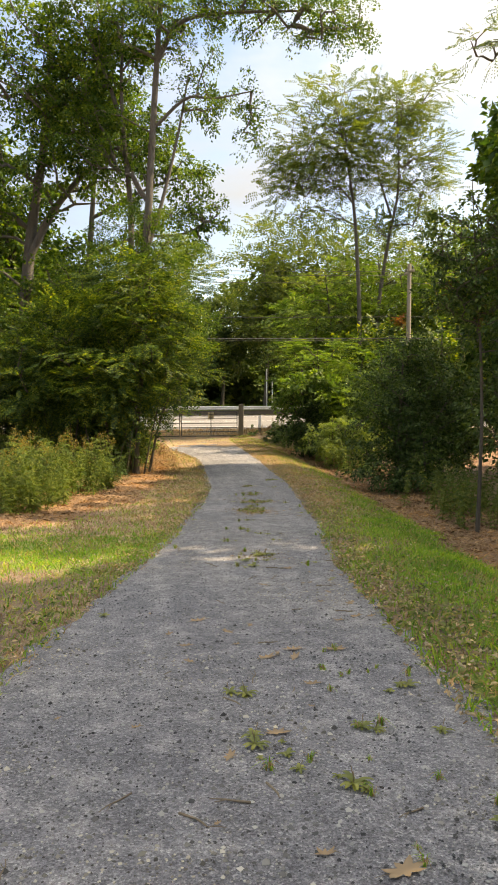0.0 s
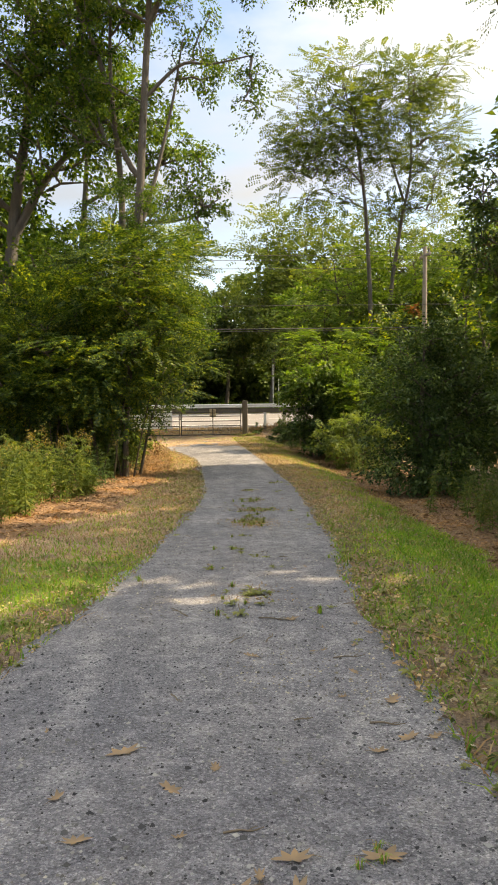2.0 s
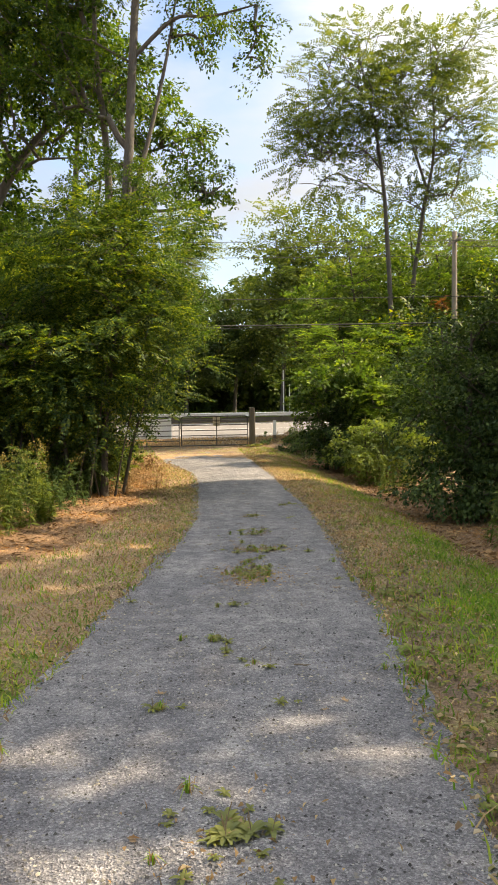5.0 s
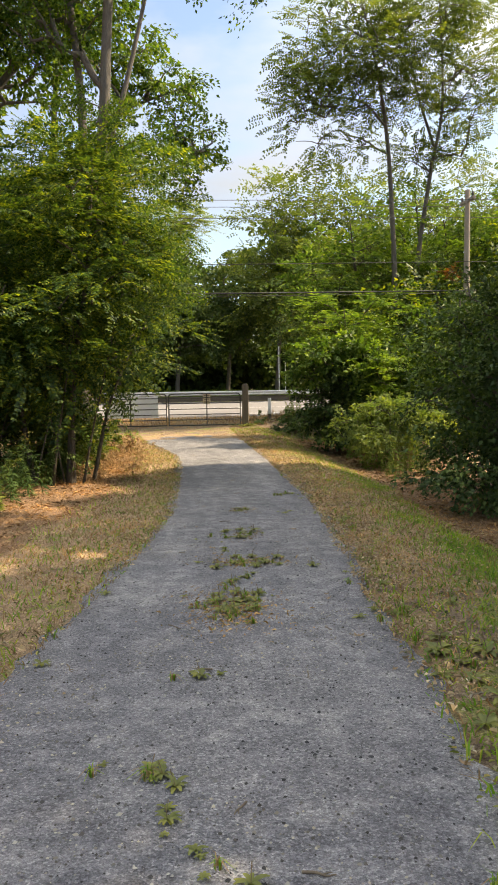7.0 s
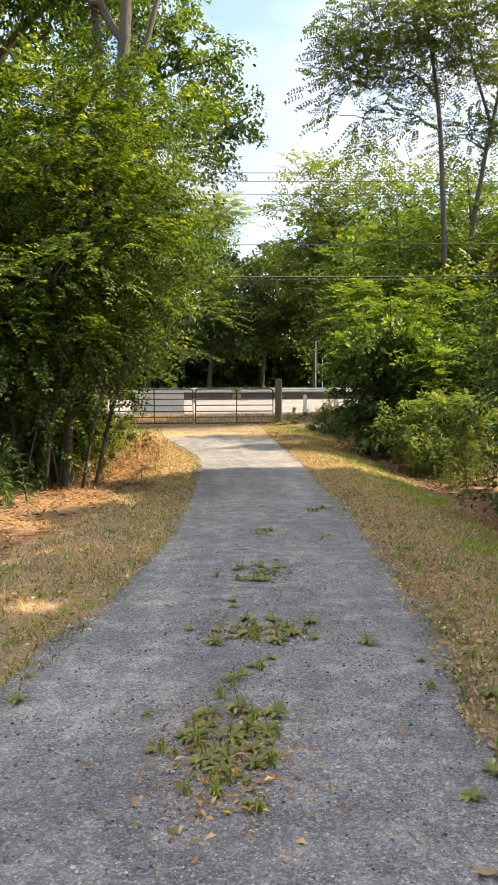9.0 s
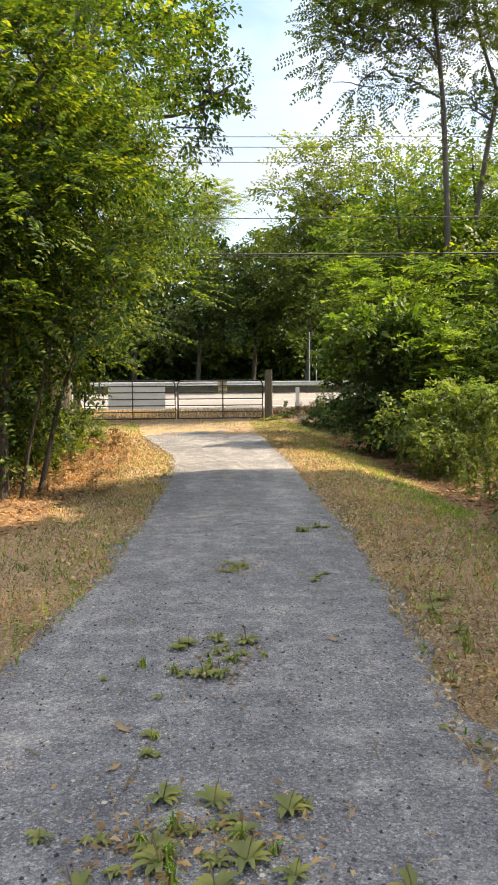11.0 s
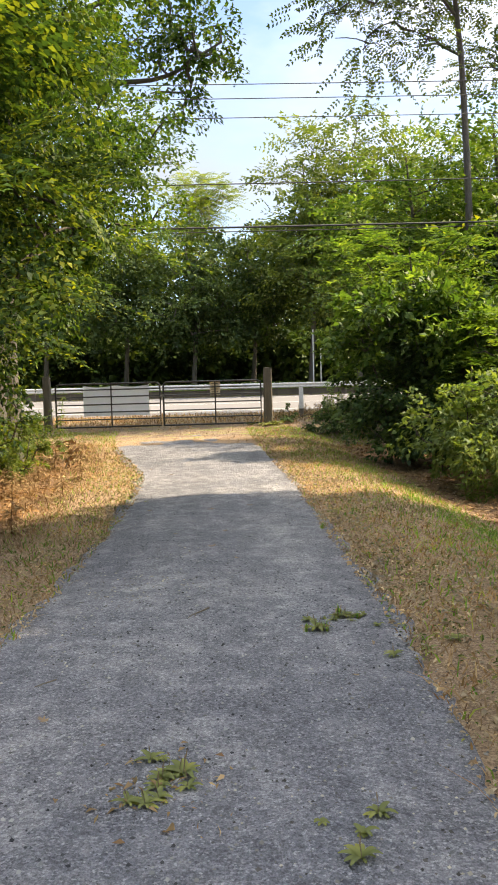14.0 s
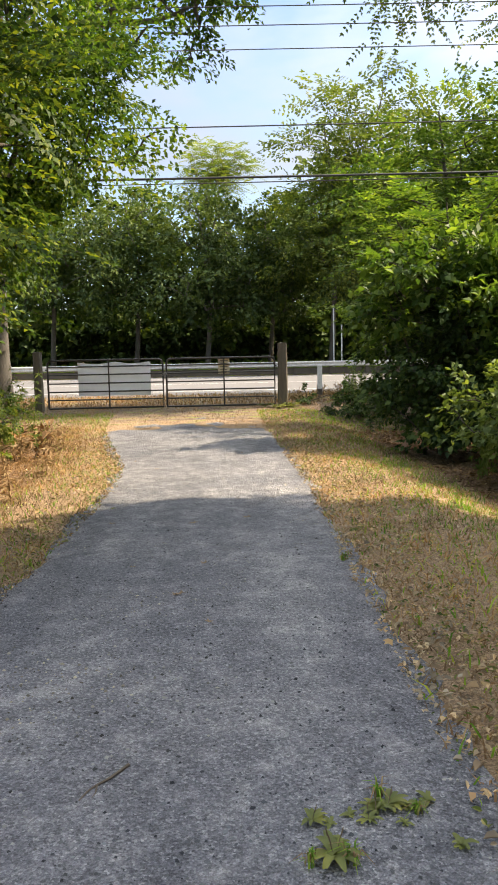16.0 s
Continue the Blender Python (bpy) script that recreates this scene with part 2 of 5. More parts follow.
def gravel_material():
    m, nt, b = material("grey_gravel", 0.9)
    big, mid = add_noise(nt, 0.9, 4), add_noise(nt, 5.5, 5, rough=0.55)
    tc = nt.nodes.new("ShaderNodeTexCoord")
    vor = nt.nodes.new("ShaderNodeTexVoronoi")
    vor.inputs["Scale"].default_value = 115
    vor.inputs["Randomness"].default_value = 1.0
    nt.links.new(tc.outputs["Object"], vor.inputs["Vector"])
    fine = add_noise(nt, 170, 3)
    sep = nt.nodes.new("ShaderNodeSeparateColor")
    nt.links.new(vor.outputs["Color"], sep.inputs["Color"])
    stones = add_ramp(nt, sep.outputs["Red"], [(0.0, (0.06, 0.061, 0.067)), (0.5, (0.186, 0.187, 0.198)), (0.85, (0.30, 0.30, 0.31)), (1.0, (0.52, 0.51, 0.50))])
    dust = add_ramp(nt, mid, [(0.38, (0.122, 0.125, 0.137)), (0.53, (0.19, 0.192, 0.204)), (0.65, (0.335, 0.33, 0.328))])
    pits = add_ramp(nt, add_noise(nt, 34, 4, rough=0.7), [(0.36, (0.68, 0.68, 0.70)), (0.5, (1.0, 1.0, 1.0)), (0.70, (1.2, 1.19, 1.17))])
    patch = add_ramp(nt, big, [(0.30, (0.82, 0.85, 0.91)), (0.70, (1.16, 1.17, 1.18))])
    tracks = add_ramp(nt, add_noise(nt, 1.5, 3, (1.5, 0.22, 1)), [(0.35, (0.86, 0.86, 0.87)), (0.65, (1.15, 1.14, 1.12))])
    c = add_mix(nt, 0.5, stones, dust)
    c = add_mix(nt, 1.0, c, tracks, "MULTIPLY")
    c = add_mix(nt, 1.0, c, patch, "MULTIPLY")
    c = add_mix(nt, 1.0, c, pits, "MULTIPLY")
    c = add_mix(nt, 1.0, c, add_ramp(nt, fine, [(0.3, (0.6, 0.6, 0.6)), (0.7, (1.45, 1.45, 1.45))]), "MULTIPLY")
    nt.links.new(c, b.inputs["Base Color"])
    coarse = nt.nodes.new("ShaderNodeTexVoronoi")
    coarse.inputs["Scale"].default_value = 46
    nt.links.new(tc.outputs["Object"], coarse.inputs["Vector"])
    h = add_mix(nt, 0.4, vor.outputs["Distance"], fine)
    h = add_mix(nt, 0.45, h, coarse.outputs["Distance"])
    add_bump(nt, b, h, 1.0, 0.035)
    return m


def ground_material():
    """Soil under grass, litter and straw: the attribute zone holds how much of each grows there (red green, green brown litter, blue straw)."""
    m, nt, b = material("verge_soil", 0.95)
    at = nt.nodes.new("ShaderNodeAttribute")
    at.attribute_name = "zone"
    sep = nt.nodes.new("ShaderNodeSeparateColor")
    nt.links.new(at.outputs["Color"], sep.inputs["Color"])
    n1, n2, n3 = add_noise(nt, 2.0, 6, rough=0.65), add_noise(nt, 30, 6, rough=0.7), add_noise(nt, 75, 5, rough=0.7)
    soil = add_ramp(nt, n2, [(0.3, (0.13, 0.09, 0.06)), (0.7, (0.25, 0.18, 0.125))])
    green = add_ramp(nt, n2, [(0.28, (0.075, 0.135, 0.016)), (0.5, (0.135, 0.22, 0.022)), (0.74, (0.23, 0.28, 0.042))])
    litter = add_ramp(nt, n2, [(0.28, (0.13, 0.075, 0.04)), (0.55, (0.25, 0.145, 0.08)), (0.75, (0.36, 0.24, 0.14))])
    straw = add_ramp(nt, n2, [(0.28, (0.22, 0.135, 0.08)), (0.55, (0.38, 0.26, 0.155)), (0.75, (0.52, 0.40, 0.26))])

    def mask(channel, width):
        a = nt.nodes.new("ShaderNodeMath")
        a.operation = "MULTIPLY_ADD"
        nt.links.new(n1, a.inputs[0])
        a.inputs[1].default_value = width
        nt.links.new(sep.outputs[channel], a.inputs[2])
        r = nt.nodes.new("ShaderNodeMapRange")
        r.inputs["From Min"].default_value, r.inputs["From Max"].default_value = 0.35 + width * 0.5, 0.65 + width * 0.5
        nt.links.new(a.outputs[0], r.inputs["Value"])
        return r.outputs["Result"]
    c = add_mix(nt, mask("Blue", 2.0), soil, straw)
    c = add_mix(nt, mask("Red", 2.0), c, green)
    c = add_mix(nt, mask("Green", 0.8), c, litter)
    c = add_mix(nt, 1.0, c, add_ramp(nt, n3, [(0.34, (0.38, 0.38, 0.38)), (0.5, (0.95, 0.95, 0.95)), (0.68, (1.6, 1.6, 1.6))]), "MULTIPLY")
    nt.links.new(c, b.inputs["Base Color"])
    add_bump(nt, b, n3, 1.0, 0.03)
    return m


GRAVEL, SOIL = gravel_material(), ground_material()

# ---- mesh helpers ----
rng = np.random.default_rng(7)


def part(name, mesh, mat, parent=None, label=""):
    """Link a mesh (or bmesh) as one object, under its thing where a parent is given."""
    if isinstance(mesh, bmesh.types.BMesh):
        me = bpy.data.meshes.new(name)
        mesh.to_mesh(me)
        mesh.free()
        mesh = me
    if not mesh.materials:
        mesh.materials.append(mat)
    ob = new(name, mesh)
    ob.parent = parent
    return tagged(ob, label)


def thing(name, place, label, category, group="", kind=""):
    ob = new(name)
    ob.empty_display_size = 0.1
    ob.matrix_world = Matrix.Translation(place)
    return tagged(ob, label, category, group, kind)


def faces_mesh(name, verts, faces, smooth=False):
    """verts (n, 3); faces (m, 3 or 4), as arrays."""
    verts, faces = np.asarray(verts, np.float32), np.asarray(faces, np.int32)
    me = bpy.data.meshes.new(name)
    k = faces.shape[1]
    me.vertices.add(len(verts))
    me.vertices.foreach_set("co", verts.ravel())
    me.loops.add(faces.size)
    me.loops.foreach_set("vertex_index", faces.ravel())
    me.polygons.add(len(faces))
    me.polygons.foreach_set("loop_start", np.arange(0, faces.size, k, dtype=np.int32))
    if smooth:
        me.polygons.foreach_set("use_smooth", np.ones(len(faces), bool))
    me.update(calc_edges=True)
    me.validate()
    return me


def unit(v):
    return v / np.maximum(np.linalg.norm(v, axis=-1, keepdims=True), 1e-6)


def leaf_quads(p, d, up, length, width, fold=0.18, droop=0.12):
    """Leaves folded along the midrib: corner arrays (n, 4, 3)."""
    d = unit(d)
    s = unit(np.cross(d, up))
    n = np.cross(s, d)
    L, W = np.asarray(length).reshape(-1, 1), np.asarray(width).reshape(-1, 1)
    a = p + d * L * 0.42 + n * W * fold
    return np.stack([p, a + s * W * 0.5, p + d * L - n * L * droop, a - s * W * 0.5], 1)


def round_leaves(p, d, up, length, width, fold=0.25):
    """Oval leaves of two folded halves: corner arrays (2 n, 4, 3)."""
    d = unit(d)
    s = unit(np.cross(d, up))
    n = np.cross(s, d)
    L, W = np.asarray(length).reshape(-1, 1), np.asarray(width).reshape(-1, 1)
    tip = p + d * L - n * L * 0.12
    halves = []
    for side in (-1, 1):
        a = p + d * L * 0.28 + (s * side * 0.48 + n * fold) * W
        b = p + d * L * 0.72 + (s * side * 0.38 + n * fold * 0.7) * W
        halves.append(np.stack([p, a, b, tip] if side > 0 else [p, tip, b, a], 1))
    return np.stack(halves, 1).reshape(-1, 4, 3)


def frond_quads(p, d, up, length, pairs, leaflet, wide=0.4, sag=0.25):
    """Pinnate leaves: pairs of leaflets along a sagging stalk."""
    d = unit(d)
    s = unit(np.cross(d, up))
    out = []
    L = np.asarray(length).reshape(-1, 1)
    n = len(p)
    for i in range(pairs):
        f = (i + 1.0) / pairs
        q = p + d * L * f + np.array([0, 0, -1.0]) * L * sag * f * f
        size = leaflet * (1.1 - 0.45 * abs(f - 0.45)) * rng.uniform(0.85, 1.15, (n, 1))
        for side in (-1, 1):
            dd = unit(s * side + d * 0.55 + rng.normal(0, 0.12, (n, 3)) + np.array([0, 0, -0.15]))
            out.append(leaf_quads(q, dd, up + rng.normal(0, 0.25, (n, 3)), size, size * wide))
    q = p + d * L + np.array([0, 0, -1.0]) * L * sag
    out.append(leaf_quads(q, d, up, np.full(n, leaflet), np.full(n, leaflet * wide)))
    return np.concatenate(out)


def quads_mesh(name, quads):
    return faces_mesh(name, quads.reshape(-1, 3), np.arange(len(quads) * 4).reshape(-1, 4))


def tube_arrays(paths, sides=6):
    """paths: list of (points (n, 3), radii (n)). Joined tapered tubes as verts and quads."""
    V, Fs, base = [], [], 0
    ang = np.arange(sides) * 2 * np.pi / sides
    for pts, rad in paths:
        pts, rad = np.asarray(pts, float), np.asarray(rad, float)
        tan = unit(np.gradient(pts, axis=0))
        ref = np.tile(np.array([0.31, 0.95, 0.05]), (len(pts), 1))
        flat = np.abs((tan * ref).sum(1)) > 0.9
        ref[flat] = (0.95, -0.1, 0.31)
        a = unit(np.cross(tan, ref))
        b = np.cross(tan, a)
        ring = pts[:, None] + rad[:, None, None] * (np.cos(ang)[None, :, None] * a[:, None] + np.sin(ang)[None, :, None] * b[:, None])
        V.append(ring.reshape(-1, 3))
        k = len(pts)
        i, j = np.meshgrid(np.arange(k - 1), np.arange(sides), indexing="ij")
        i, j = i.ravel(), j.ravel()
        j2 = (j + 1) % sides
        Fs.append(base + np.stack([i * sides + j, i * sides + j2, (i + 1) * sides + j2, (i + 1) * sides + j], 1))
        base += k * sides
    return np.concatenate(V), np.concatenate(Fs)


def tubes_mesh(name, paths, sides=6):
    return faces_mesh(name, *tube_arrays(paths, sides), smooth=True)


def box_bm(size, at=(0, 0, 0), bevel=0.0, bm=None):
    bm = bm or bmesh.new()
    made = bmesh.ops.create_cube(bm, size=1.0, matrix=Matrix.Translation(at) @ Matrix.Diagonal((*size, 1)))
    if bevel:
        edges = list({e for v in made["verts"] for e in v.link_edges})
        bmesh.ops.bevel(bm, geom=edges, offset=bevel, segments=2, affect="EDGES", profile=0.5)
    return bm


def smooth_curve(pts, n):
    """Catmull-Rom through a few points."""
    p = np.asarray(pts, float)
    p = np.vstack([2 * p[0] - p[1], p, 2 * p[-1] - p[-2]])
    out = []
    for t in np.linspace(0, len(p) - 3 - 1e-6, n):
        i = int(t)
        u = t - i
        a, b, c, d = p[i:i + 4]
        out.append(0.5 * (2 * b + (c - a) * u + (2 * a - 5 * b + 4 * c - d) * u * u + (3 * b - a - 3 * c + d) * u ** 3))
    return np.array(out)


# ---- the lie of the land ----
FALL_Y = (-400, -60, -30, 0, 6.5, 12.9, 16, 20, 23, 26, 31, 41, 47, 60.5, 64, 90, 400)
FALL_Z = (5.0, 4.2, 2.3, 0, -0.54, -1.03, -1.2, -1.4, -1.52, -1.6, -1.6, -1.57, -1.52, -1.22, -1.2, -0.9, 0.5)
LEFT_Y, LEFT_X = (-30, 0, 4.5, 6.2, 8.4, 10.7, 12.8, 15.8, 18, 20, 24, 28, 30, 33, 36, 40), (-3.0, -1.6, -1.0, -0.78, -0.4, 0.0, 0.21, 0.64, 0.88, 1.06, 1.15, 1.2, 1.05, 0.4, -0.2, -0.6)
RIGHT_Y, RIGHT_X = (-30, 0, 4.6, 8.3, 10.2, 12.5, 15, 18.5, 21, 24, 28, 34, 40), (-1.0, 1.2, 1.65, 1.95, 2.18, 2.58, 2.84, 3.2, 3.42, 3.5, 3.58, 3.4, 3.3)


def left_edge(y):
    return np.interp(y, LEFT_Y, LEFT_X)


def right_edge(y):
    return np.interp(y, RIGHT_Y, RIGHT_X)


def fall(y):
    return 0.25 * (np.interp(y - 1.2, FALL_Y, FALL_Z) + 2 * np.interp(y, FALL_Y, FALL_Z) + np.interp(y + 1.2, FALL_Y, FALL_Z))


def ease(a, b, v):
    t = np.clip((v - a) / (b - a), 0, 1)
    return t * t * (3 - 2 * t)


def wave(x, y):
    """Smooth unevenness, about -1 to 1."""
    return (np.sin(1.9 * x + 0.7 * y) + np.sin(-0.8 * x + 1.7 * y + 1.3) + np.sin(2.9 * x - 2.3 * y + 0.4) + np.sin(0.43 * x + 0.37 * y + 2.0)) / 4


def height(x, y):
    x, y = np.asarray(x, float), np.asarray(y, float)
    z = fall(y)
    near = ease(-8, 0, y) * (1 - ease(36, 45, y))
    out_r, out_l = x - right_edge(y), left_edge(y) - x
    z = z - 0.32 * ease(0.7, 2.6, out_r) * near + 0.25 * ease(3.5, 8, out_r) * near
    z = z + 0.10 * ease(1.5, 4.0, out_l) * near
    off = np.maximum(out_r, out_l)
    z = z + 0.028 * wave(x * 1.6, y * 1.6) * ease(0.05, 1.0, off) * (1 - ease(44, 47, y))
    mound = np.exp(-((x - 6.6) / 1.6) ** 2 - ((y - 42.5) / 2.2) ** 2)
    return z + 0.35 * mound


def z_at(x, y):
    return float(height(x, y))


def axis(lo, hi, fine_lo, fine_hi, step):
    mid = np.arange(fine_lo, fine_hi + 1e-6, step)
    def grow(start, end):
        out, s, v = [], step, start
        while abs(v - start) < abs(end - start):
            s *= 1.35
            v += s if end > start else -s
            out.append(v)
        return out
    return np.array(grow(fine_lo, lo)[::-1] + list(mid) + grow(fine_hi, hi))


def grid_mesh(name, xs, ys, zf):
    X, Y = np.meshgrid(xs, ys)
    V = np.stack([X, Y, zf(X, Y)], -1).reshape(-1, 3)
    nx, ny = len(xs), len(ys)
    i, j = np.meshgrid(np.arange(ny - 1), np.arange(nx - 1), indexing="ij")
    a = (i * nx + j).ravel()
    return faces_mesh(name, V, np.stack([a, a + 1, a + nx + 1, a + nx], 1), smooth=True), V


def zones(x, y):
    """How green, how littered and how straw-dry the ground is."""
    out_r, out_l = x - right_edge(y), left_edge(y) - x
    w = wave(x * 1.3, y * 1.3) * 0.25
    # beside the path to the right: greener near the start, then dry, a band of brown litter at the foot of the bushes
    band = np.interp(y, (0, 9, 13, 20, 28, 35), (3.0, 2.2, 2.0, 2.0, 2.3, 2.2))
    lit_r = ease(band - 0.35, band + 0.1, out_r + w) * (1 - ease(band + 2.2, band + 3.2, out_r))
    green_r = (1 - ease(11, 17, y)) * 0.95 + 0.25
    green_r = green_r * (0.35 + 0.65 * ease(0.3, 0.9, out_r))
    strip = ease(band - 1.25, band - 0.75, out_r + w) * (1 - ease(band - 0.4, band + 0.05, out_r + w))
    green_r = np.maximum(green_r, (1.0 - 0.3 * ease(16, 24, y)) * strip * (0.7 + 0.5 * np.clip(wave(x * 3 + 1, y * 1.9), -1, 1)) * (1 - ease(30, 35, y)))
    straw_r = 0.45 + 0.4 * ease(13, 18, y)
    green_r = green_r * (0.75 + 0.5 * np.clip(wave(x * 2.3 + 5, y * 1.1), -1, 1))
    band_l = np.interp(y, (0, 9, 13, 16, 21, 27, 33), (4.2, 3.5, 2.5, 1.8, 1.4, 1.3, 1.1))
    lit_l = ease(band_l - 0.45, band_l + 0.15, out_l + w) * (1 - ease(band_l + 1.4, band_l + 2.2, out_l))
    # greenest near y 9.5: the sunlit strip's lime is put into the mask
    green_lit_l = np.interp(y, (0, 5, 8, 9.5, 11, 12.5, 24, 40), (0.12, 0.16, 0.3, 0.8, 0.5, 0.2, 0.14, 0.12))
    straw_l = np.interp(y, (0, 8, 10, 20, 40), (0.8, 0.4, 0.6, 0.95, 1.0))
    right = x > 0.5 * (left_edge(y) + right_edge(y))
    far = ease(35, 38.5, y)
    r = np.where(right, green_r, green_lit_l) * (1 - far) + 0.3 * far
    g = np.where(right, lit_r, lit_l) * (1 - far) + 0.12 * far
    b = np.where(right, straw_r, straw_l) * (1 - far) + 0.4 * far
    # leaf mould and thin growth under the woods on both sides
    wood = ease(5.5, 8.0, np.where(right, out_r, out_l)) * (1 - ease(36, 44, y))
    return r * (1 - wood) + 0.3 * wood, g * (1 - wood) + 0.8 * wood, b * (1 - wood) + 0.35 * wood


def build_ground():
    xs, ys = axis(-420, 420, -9, 13, 0.2), axis(-420, 420, -2, 48, 0.2)
    xs, ys = np.sort(xs), np.sort(ys)
    def zf(X, Y):
        z = height(X, Y)
        inside = (X > left_edge(Y)) & (X < right_edge(Y)) & (Y < 35.2) & (Y > -28)
        under_road = (Y > 47.6) & (Y < 60.2)
        return z - 0.03 * inside - 0.03 * under_road
    me, V = grid_mesh("ground", xs, ys, zf)
    col = me.color_attributes.new("zone", "FLOAT_COLOR", "POINT")
    r, g, b = zones(V[:, 0], V[:, 1])
    col.data.foreach_set("color", np.stack([r, g, b, np.ones_like(r)], 1).astype(np.float32).ravel())
    part("ground", me, SOIL)
    tagged(bpy.data.objects["ground"], "grassy verge ground with brown litter and straw", "ground", kind="structure")


def build_path():
    ys = np.arange(-28, 38.01, 0.12)
    us = np.array([-0.02, 0.0, 0.03, 0.1, 0.2, 0.3, 0.4, 0.5, 0.6, 0.7, 0.8, 0.9, 0.97, 1.0, 1.02])
    Y, U = np.meshgrid(ys, us, indexing="ij")
    jl = 0.08 * np.sin(1.7 * ys) * np.sin(0.63 * ys + 1) + 0.03 * np.sin(5.3 * ys + 0.5) + 0.02 * np.sin(13 * ys) + rng.normal(0, 0.018, len(ys))
    jr = 0.08 * np.sin(1.5 * ys + 2) * np.sin(0.53 * ys) + 0.03 * np.sin(4.9 * ys + 1.5) + 0.02 * np.sin(11 * ys) + rng.normal(0, 0.018, len(ys))
    l, r = left_edge(ys) + jl, right_edge(ys) + jr
    X = l[:, None] + U * (r - l)[:, None]
    crown = 0.02 * (1 - (2 * np.clip(U, 0, 1) - 1) ** 2)
    Z = height(X, Y) + 0.006 + crown + 0.004 * wave(X * 3, Y * 3)
    Z -= ease(34.4, 38.4, Y + 1.2 * (2 * U - 1) ** 2) * (0.06 + 0.05 * np.sin(4.1 * X + 1 + np.sin(2.3 * Y)) * np.sin(3.3 * Y + 1.7 * np.sin(2.9 * X)))
    Z[:, 0] -= 0.07
    Z[:, -1] -= 0.07
    V = np.stack([X, Y, Z], -1).reshape(-1, 3)
    n, k = Y.shape
    i, j = np.meshgrid(np.arange(n - 1), np.arange(k - 1), indexing="ij")
    a = (i * k + j).ravel()
    me = faces_mesh("gravel_path", V, np.stack([a, a + 1, a + k + 1, a + k], 1), smooth=True)
    ob = part("gravel_path", me, GRAVEL)
    tagged(ob, "grey crushed stone footpath with worn edges", "path", kind="structure")


def build_road():
    xs = np.arange(-160, 161, 4.0)
    ys = np.array([47.4, 47.5, 49.5, 52, 54, 56.5, 59, 60.4, 60.5])
    me, V = grid_mesh("road", xs, ys, lambda X, Y: fall(Y) + np.where((Y < 47.45) | (Y > 60.45), -0.1, 0.02))
    tagged(part("road", me, ASPHALT), "pale sunlit asphalt road behind the gate", "road", kind="structure")
    for name, y in (("road_line", 49.2), ("road_line", 58.9), ("road_line", 54.0)):
        me, V = grid_mesh(name, xs, np.array([y, y + 0.12]), lambda X, Y: fall(Y) + 0.026)
        tagged(part(name, me, LINE_PAINT), "worn painted line on the asphalt road", "road line", kind="structure")


build_ground()
build_path()
build_road()

# ---- trees and shrubs ----


def sample_lobes(lobes, n, inner=0.32):
    """Points in ellipsoids (x, y, z, rx, ry, rz), most of them near the outside, with the way out from each."""
    L = np.array(lobes, float)
    w = (L[:, 3] * L[:, 4] * L[:, 5]) ** 0.72
    pick = rng.choice(len(L), n, p=w / w.sum())
    d = unit(rng.normal(0, 1, (n, 3)))
    r = np.where(rng.uniform(0, 1, (n, 1)) < inner, rng.uniform(0.1, 0.65, (n, 1)), rng.uniform(0.68, 1.0, (n, 1)))
    bumpy = 1 + 0.2 * np.sin(5 * d[:, :1] + 3 * d[:, 1:2] + pick[:, None]) * np.cos(4 * d[:, 2:3] + pick[:, None])
    return L[pick, :3] + d * r * bumpy * L[pick, 3:], d


def grow_limbs(trunk, radius, targets, crown_from, gather=0.42):
    """Limbs from the trunk to the targets, each joined on to the nearest wood that lies lower and further in."""
    nodes = [tuple(p) for p in trunk]
    is_trunk = [True] * len(trunk)
    parent = [-1] + list(range(len(trunk) - 1))
    load = [0.0] * len(nodes)
    N = np.zeros((len(nodes) + len(targets) * 4, 3))
    N[:len(nodes)] = nodes
    ok = np.zeros(len(N), bool)
    ok[:len(nodes)] = np.array(trunk)[:, 2] >= crown_from
    if not ok.any():
        ok[len(nodes) - 1] = True
    count = len(nodes)
    axis_pt = np.asarray(trunk)
    dist = np.array([np.min(np.linalg.norm(axis_pt - t, axis=1)) for t in targets])
    chains = []
    for k in np.argsort(dist):
        t = targets[k]
        idx = np.flatnonzero(ok[:count])
        v = t - N[idx]
        d = np.linalg.norm(v, axis=1)
        cost = d + 1.6 * np.maximum(0, -v[:, 2] + 0.25 * d)
        j = idx[np.argmin(cost)]
        a = N[j]
        gap = t - a
        mid1 = a + gap * 0.33 + np.array([0, 0, 0.05]) * np.linalg.norm(gap) + rng.normal(0, 0.05, 3) * np.linalg.norm(gap)
        mid2 = a + gap * 0.68 + np.array([0, 0, 0.06]) * np.linalg.norm(gap) + rng.normal(0, 0.05, 3) * np.linalg.norm(gap)
        last = j
        chain = [j]
        for q in (mid1, mid2, t):
            N[count] = q
            ok[count] = True
            parent.append(last)
            load.append(0.0)
            last = count
            chain.append(count)
            count += 1
        chains.append(chain)
        i = last
        while i >= len(trunk):
            load[i] += 1
            i = parent[i]
    paths = []
    top = max(load) if chains else 1
    for chain in chains:
        r = [0.0] * len(chain)
        for m, i in enumerate(chain):
            l = load[i] if i >= len(trunk) else load[chain[1]]
            r[m] = 0.0075 + radius * gather * (l / max(top, 8)) ** 0.55
        r[-1] = min(r[-1], 0.012)
        paths.append((N[chain], r))
    return paths


